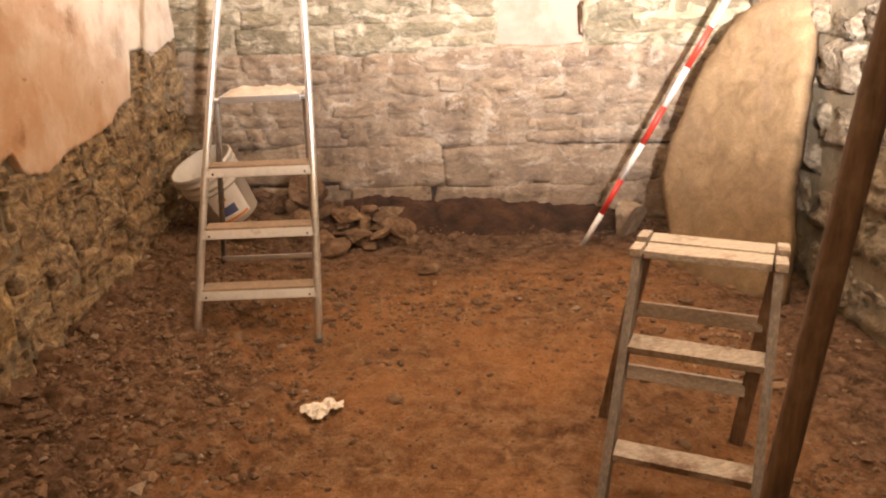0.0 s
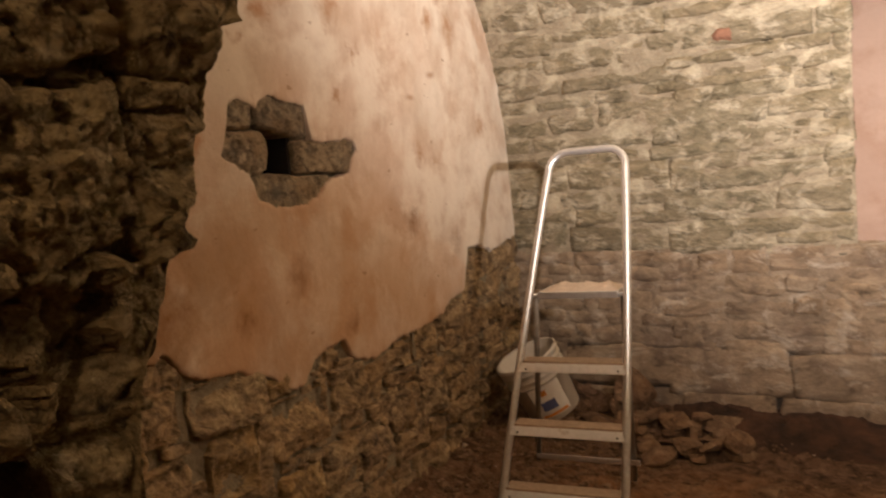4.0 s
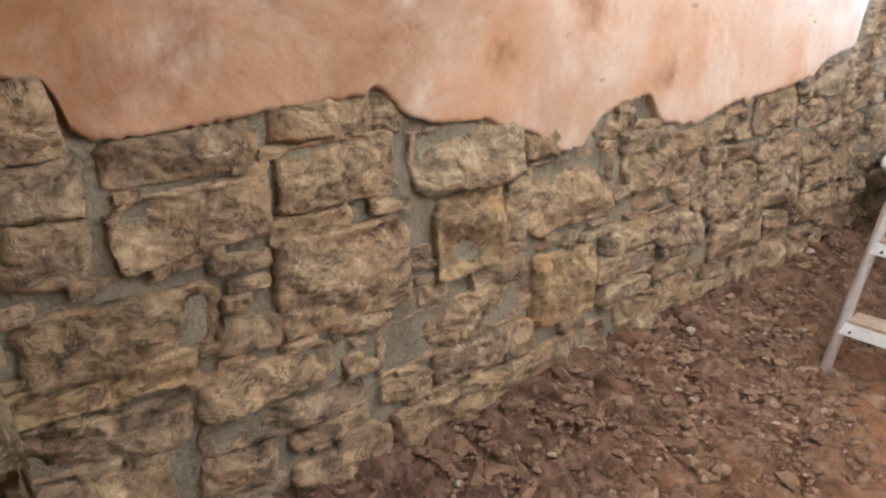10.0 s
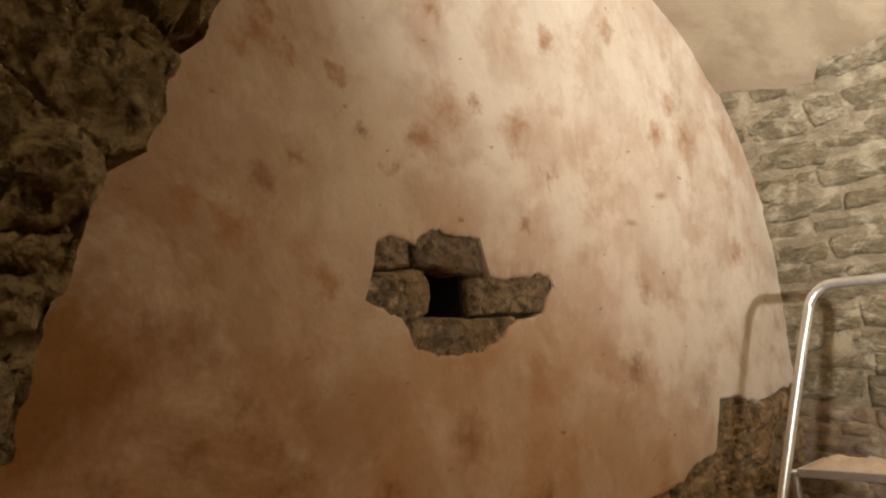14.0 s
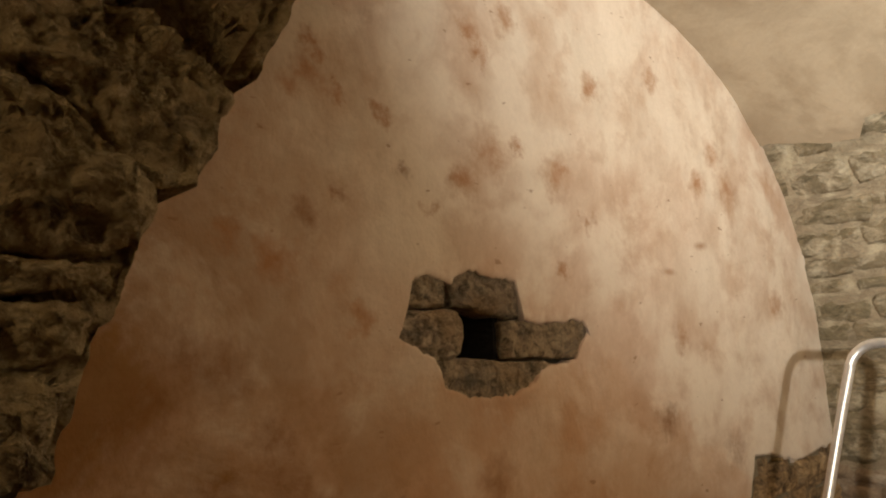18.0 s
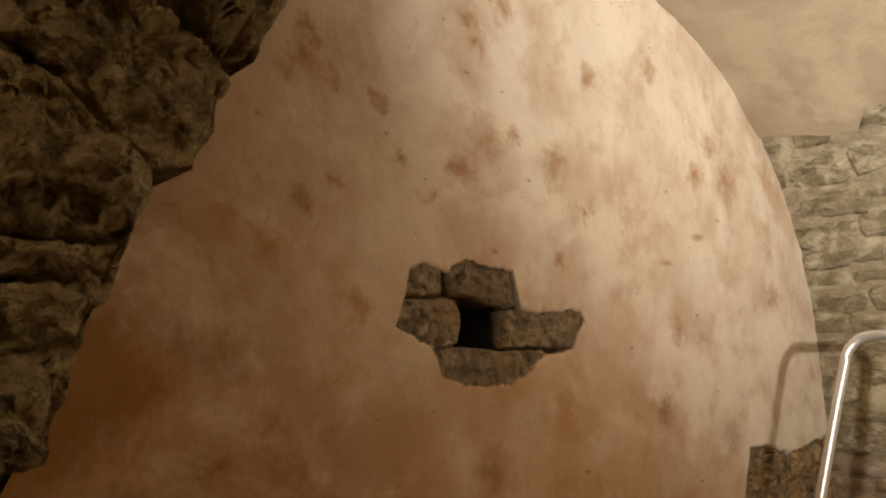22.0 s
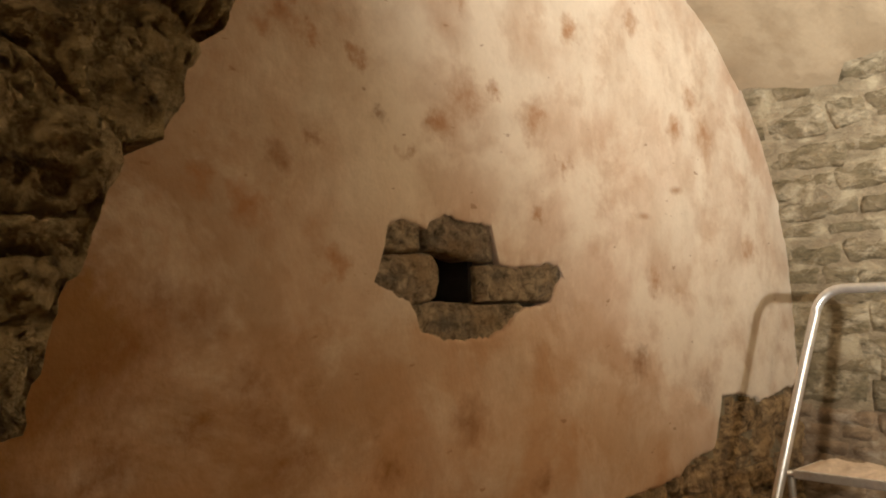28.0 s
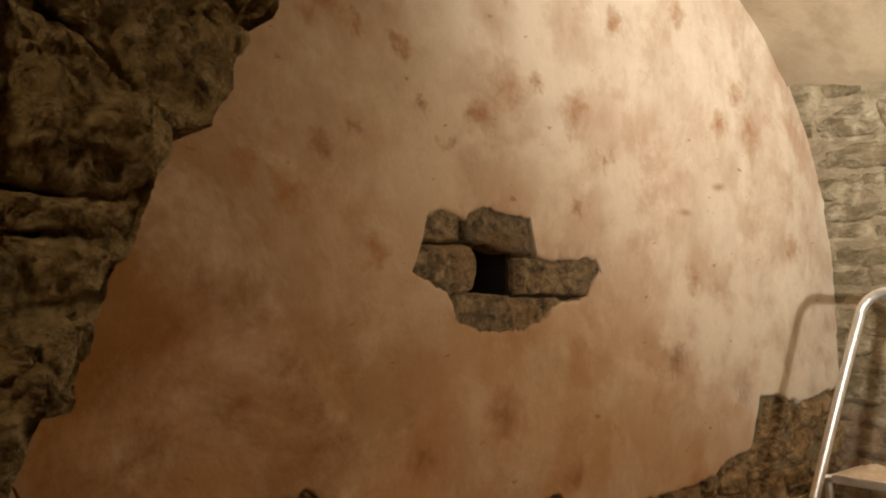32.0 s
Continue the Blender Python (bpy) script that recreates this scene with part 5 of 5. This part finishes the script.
def stone_pile():
    r = random.Random(21)
    for k in range(26):
        x = 0.52 + 0.028 * k + r.uniform(-0.03, 0.03)
        y = north(x) - 0.12 - r.uniform(0.0, 0.32) * (1 - 0.3 * abs(k - 13) / 13)
        flat = r.random() < 0.65
        size = (r.uniform(0.10, 0.24), r.uniform(0.09, 0.15), r.uniform(0.04, 0.065) if flat else r.uniform(0.07, 0.11))
        rock("loose_stone", (x, y, ground(x, y) + size[2] * 0.2 + (0.045 if k % 3 == 0 else 0)), size, 40 + k, PILE_STONE, "loose flat sandstone piece in the pile by the wall", r.uniform(0, 180), "stone pile", r.uniform(-16, 16))
    rock("loose_stone", (0.70, 0.0, ground(0.70, 0.0) + 0.15), (0.20, 0.14, 0.24), 90, PILE_STONE, "upright loose stone standing against the wall", 20, "stone pile")
    rock("loose_stone", (0.36, -0.26, ground(0.36, -0.26) + 0.045), (0.26, 0.2, 0.1), 93, PILE_STONE, "flat loose stone under the tilted white tub", 15, "stone pile")
    rock("loose_stone", (1.33, -0.66, ground(1.33, -0.66) + 0.03), (0.13, 0.09, 0.06), 91, PILE_STONE, "small dark stone lying on the earth floor", 30, "", 12)
    rock("loose_stone", (2.36, -0.25, 0.08), (0.20, 0.16, 0.2), 92, PLUM_STONE, "stone at the foot of the wall behind the pole", 10)


stone_pile()


def lathe(bm, profile, m=Matrix(), sides=32):
    rings = []
    for rad, z in profile:
        rings.append([bm.verts.new(m @ Vector((rad * math.cos(2 * math.pi * k / sides), rad * math.sin(2 * math.pi * k / sides), z))) for k in range(sides)])
    for a, b in zip(rings, rings[1:]):
        for k in range(sides):
            bm.faces.new((a[k], a[(k + 1) % sides], b[(k + 1) % sides], b[k]))
    return rings


def white_bucket():
    thing = empty("bucket", pose(0.335, -0.26, 0.21, 14, -21, 0), "white plastic tub with a printed label, tilted in the corner", "bucket")
    bm = bmesh.new()
    rings = lathe(bm, [(0.122, 0.0), (0.130, 0.006), (0.147, 0.205), (0.155, 0.207), (0.155, 0.214), (0.149, 0.217), (0.150, 0.235), (0.158, 0.237), (0.158, 0.246), (0.151, 0.249), (0.153, 0.272), (0.162, 0.274), (0.162, 0.284), (0.155, 0.287), (0.156, 0.305), (0.164, 0.308), (0.164, 0.325), (0.157, 0.33), (0.151, 0.325), (0.128, 0.02), (0.0, 0.02)])
    bm.faces.new(rings[0][::-1])
    part("body", bm, WHITE_PLASTIC, thing, "", True)
    for name, mat, a0, a1, z0, z1, off in (("label", LABEL_WHITE, -100, -35, 0.03, 0.2, 0.001), ("label_bar", LABEL_BLUE, -88, -58, 0.07, 0.12, 0.002), ("label_bar", LABEL_ORANGE, -96, -40, 0.035, 0.05, 0.002), ("label_bar", LABEL_ORANGE, -80, -68, 0.15, 0.18, 0.002)):
        bm = bmesh.new()
        grid = []
        for z in (z0, z1):
            rad = 0.135 + (0.150 - 0.135) * (z - 0.01) / 0.19 + off
            grid.append([bm.verts.new((rad * math.cos(radians(a)), rad * math.sin(radians(a)), z)) for a in np.linspace(a0, a1, 12)])
        for k in range(11):
            bm.faces.new((grid[0][k], grid[0][k + 1], grid[1][k + 1], grid[1][k]))
        part(name, bm, mat, thing)
    return thing


white_bucket()


def tool_bucket():
    thing = empty("tool_bucket", pose(0.32, -3.025, 0.072), "black rubber bucket by the wall with a tool in it", "bucket")
    bm = bmesh.new()
    rings = lathe(bm, [(0.10, 0.0), (0.14, 0.22), (0.15, 0.225), (0.15, 0.24), (0.138, 0.24), (0.098, 0.015), (0.0, 0.015)])
    bm.faces.new(rings[0][::-1])
    part("body", bm, GREY_RUBBER, thing, "", True)
    tool = empty("hand_tool", pose(0.215, -2.985, 0.305, -4, 10, 0), "hand tool with a pale wooden handle standing in the bucket", "hand tool")
    bm = bmesh.new()
    tube(bm, [(0, 0, -0.12), (0, 0, 0.0), (0, 0, 0.06), (0, 0, 0.085), (0, 0, 0.09)], [0.010, 0.0115, 0.012, 0.010, 0.004], 12)
    part("handle", bm, HANDLE_WOOD, tool, "", True)


tool_bucket()


def crumpled_paper():
    verts, faces, n = [], [], 14
    for j in range(n + 1):
        for i in range(n + 1):
            u, v = i / n - 0.5, j / n - 0.5
            s = 0.105 * (1 + 0.5 * fbm(2.2 * u, 2.2 * v, 8))
            verts.append((s * u * 1.15, s * v * 0.8, 0.012 + 0.034 * abs(fbm(2.6 * u, 2.6 * v, 2, 2)) + 0.006 * fbm(7 * u, 7 * v, 6, 2)))
    faces = [(j * (n + 1) + i, j * (n + 1) + i + 1, (j + 1) * (n + 1) + i + 1, (j + 1) * (n + 1) + i) for j in range(n) for i in range(n)]
    ob = mesh_ob("crumpled_paper", verts, faces, PAPER, smooth=False)
    ob.matrix_world = pose(0.955, -1.88, ground(0.955, -1.88), 0, 0, 35)
    return tagged(ob, "crumpled piece of white paper on the earth floor", "paper")


crumpled_paper()


def hook():
    thing = empty("iron_hook", pose(0.72, -0.42, 2.55), "bent rusty iron hook fixed in the vault plaster", "hook")
    bm = bmesh.new()
    tube(bm, [(0.03 * math.cos(a) * 1.4, -0.02, 0.03 * math.sin(a)) for a in np.linspace(2.2, 6.6, 12)] + [(0.06, 0.03, 0.05), (0.07, 0.12, 0.08)], 0.006, 8)
    part("shank", bm, IRON, thing, "", True)


hook()


def soil_bank():
    """A low uneven bank of dark brown soil left along the foot of the north wall."""
    verts, nx, ny = [], 130, 30
    for i in range(nx + 1):
        x = 0.85 + 1.65 * i / nx
        ends = min(1.0, 8 * i / nx, 8 * (nx - i) / nx)
        top = (0.055 + 0.05 * fbm(3.5 * x, 0, 3) + 0.02 * fbm(13 * x, 1, 3)) * ends
        for j in range(ny + 1):
            f = j / ny
            y = north(x) + 0.03 - (0.46 + 0.16 * fbm(2.2 * x, 2, 1) * ends) * f * (0.35 + 0.65 * ends)
            z = ground(x, y) + top * max(0.0, 1 - 2.2 * f) ** 0.7 * 0.8 + 0.008 + (1 - f) * (0.014 * fbm(9 * x, 9 * y, 2) + 0.006 * fbm(38 * x, 38 * y, 5)) - 0.05 * f ** 4
            verts.append((x, y, z))
    w = ny + 1
    faces = [(i * w + j, i * w + j + 1, (i + 1) * w + j + 1, (i + 1) * w + j) for i in range(nx) for j in range(ny)]
    return tagged(mesh_ob("soil_bank", verts, faces, DARK_SOIL), "dark brown soil left along the foot of the wall", "soil", kind="stuff")


DARK_SOIL = mortar_material("dark_brown_soil", (0.022, 0.010, 0.005), (0.10, 0.045, 0.021))
soil_bank()


def clods():
    """Loose soil and small stones over the floor, thickest along the west wall."""
    r = random.Random(2)
    shapes = []
    for s in range(10):
        bm = bmesh.new()
        bmesh.ops.create_icosphere(bm, subdivisions=1, radius=0.5)
        for v in bm.verts:
            v.co *= 1 + r.uniform(-0.45, 0.35)
            v.co.z *= 0.6
        shapes.append(([v.co.copy() for v in bm.verts], [[v.index for v in f.verts] for f in bm.faces]))
        bm.free()
    verts, faces = [], []
    for k in range(32000):
        near_west = r.random() < 0.62
        x = abs(r.gauss(0.0, 0.42)) + 0.03 if near_west else r.uniform(0.05, EAST - 0.05)
        y = r.uniform(-3.3, 0.1)
        if k % 16 == 0:
            x, y = r.gauss(2.45, 0.22), r.uniform(-2.9, -0.7)
            near_west = True
        elif k % 16 == 1:
            x, y = r.uniform(0.9, 2.2), r.gauss(-0.95, 0.22)
        if x > EAST - 0.04 or y > north(x) - 0.02:
            continue
        size = min(0.06, 0.004 + r.expovariate(1 / (0.0082 if near_west else 0.0030)))
        vs, fs = r.choice(shapes)
        a, base = r.uniform(0, 6.3), len(verts)
        z = ground(x, y) + size * 0.08
        ca, sa = math.cos(a) * size, math.sin(a) * size
        stretch = r.uniform(0.7, 1.3)
        verts.extend((x + (ca * v.x - sa * v.y) * stretch, y + sa * v.x + ca * v.y, z + v.z * size) for v in vs)
        faces.extend([base + i for i in f] for f in fs)
    ob = mesh_ob("earth_clods", verts, faces, CLODS, smooth=False)
    return tagged(ob, "loose crumbly soil clods and stone chips over the floor", "soil clods", kind="stuff")


clods()
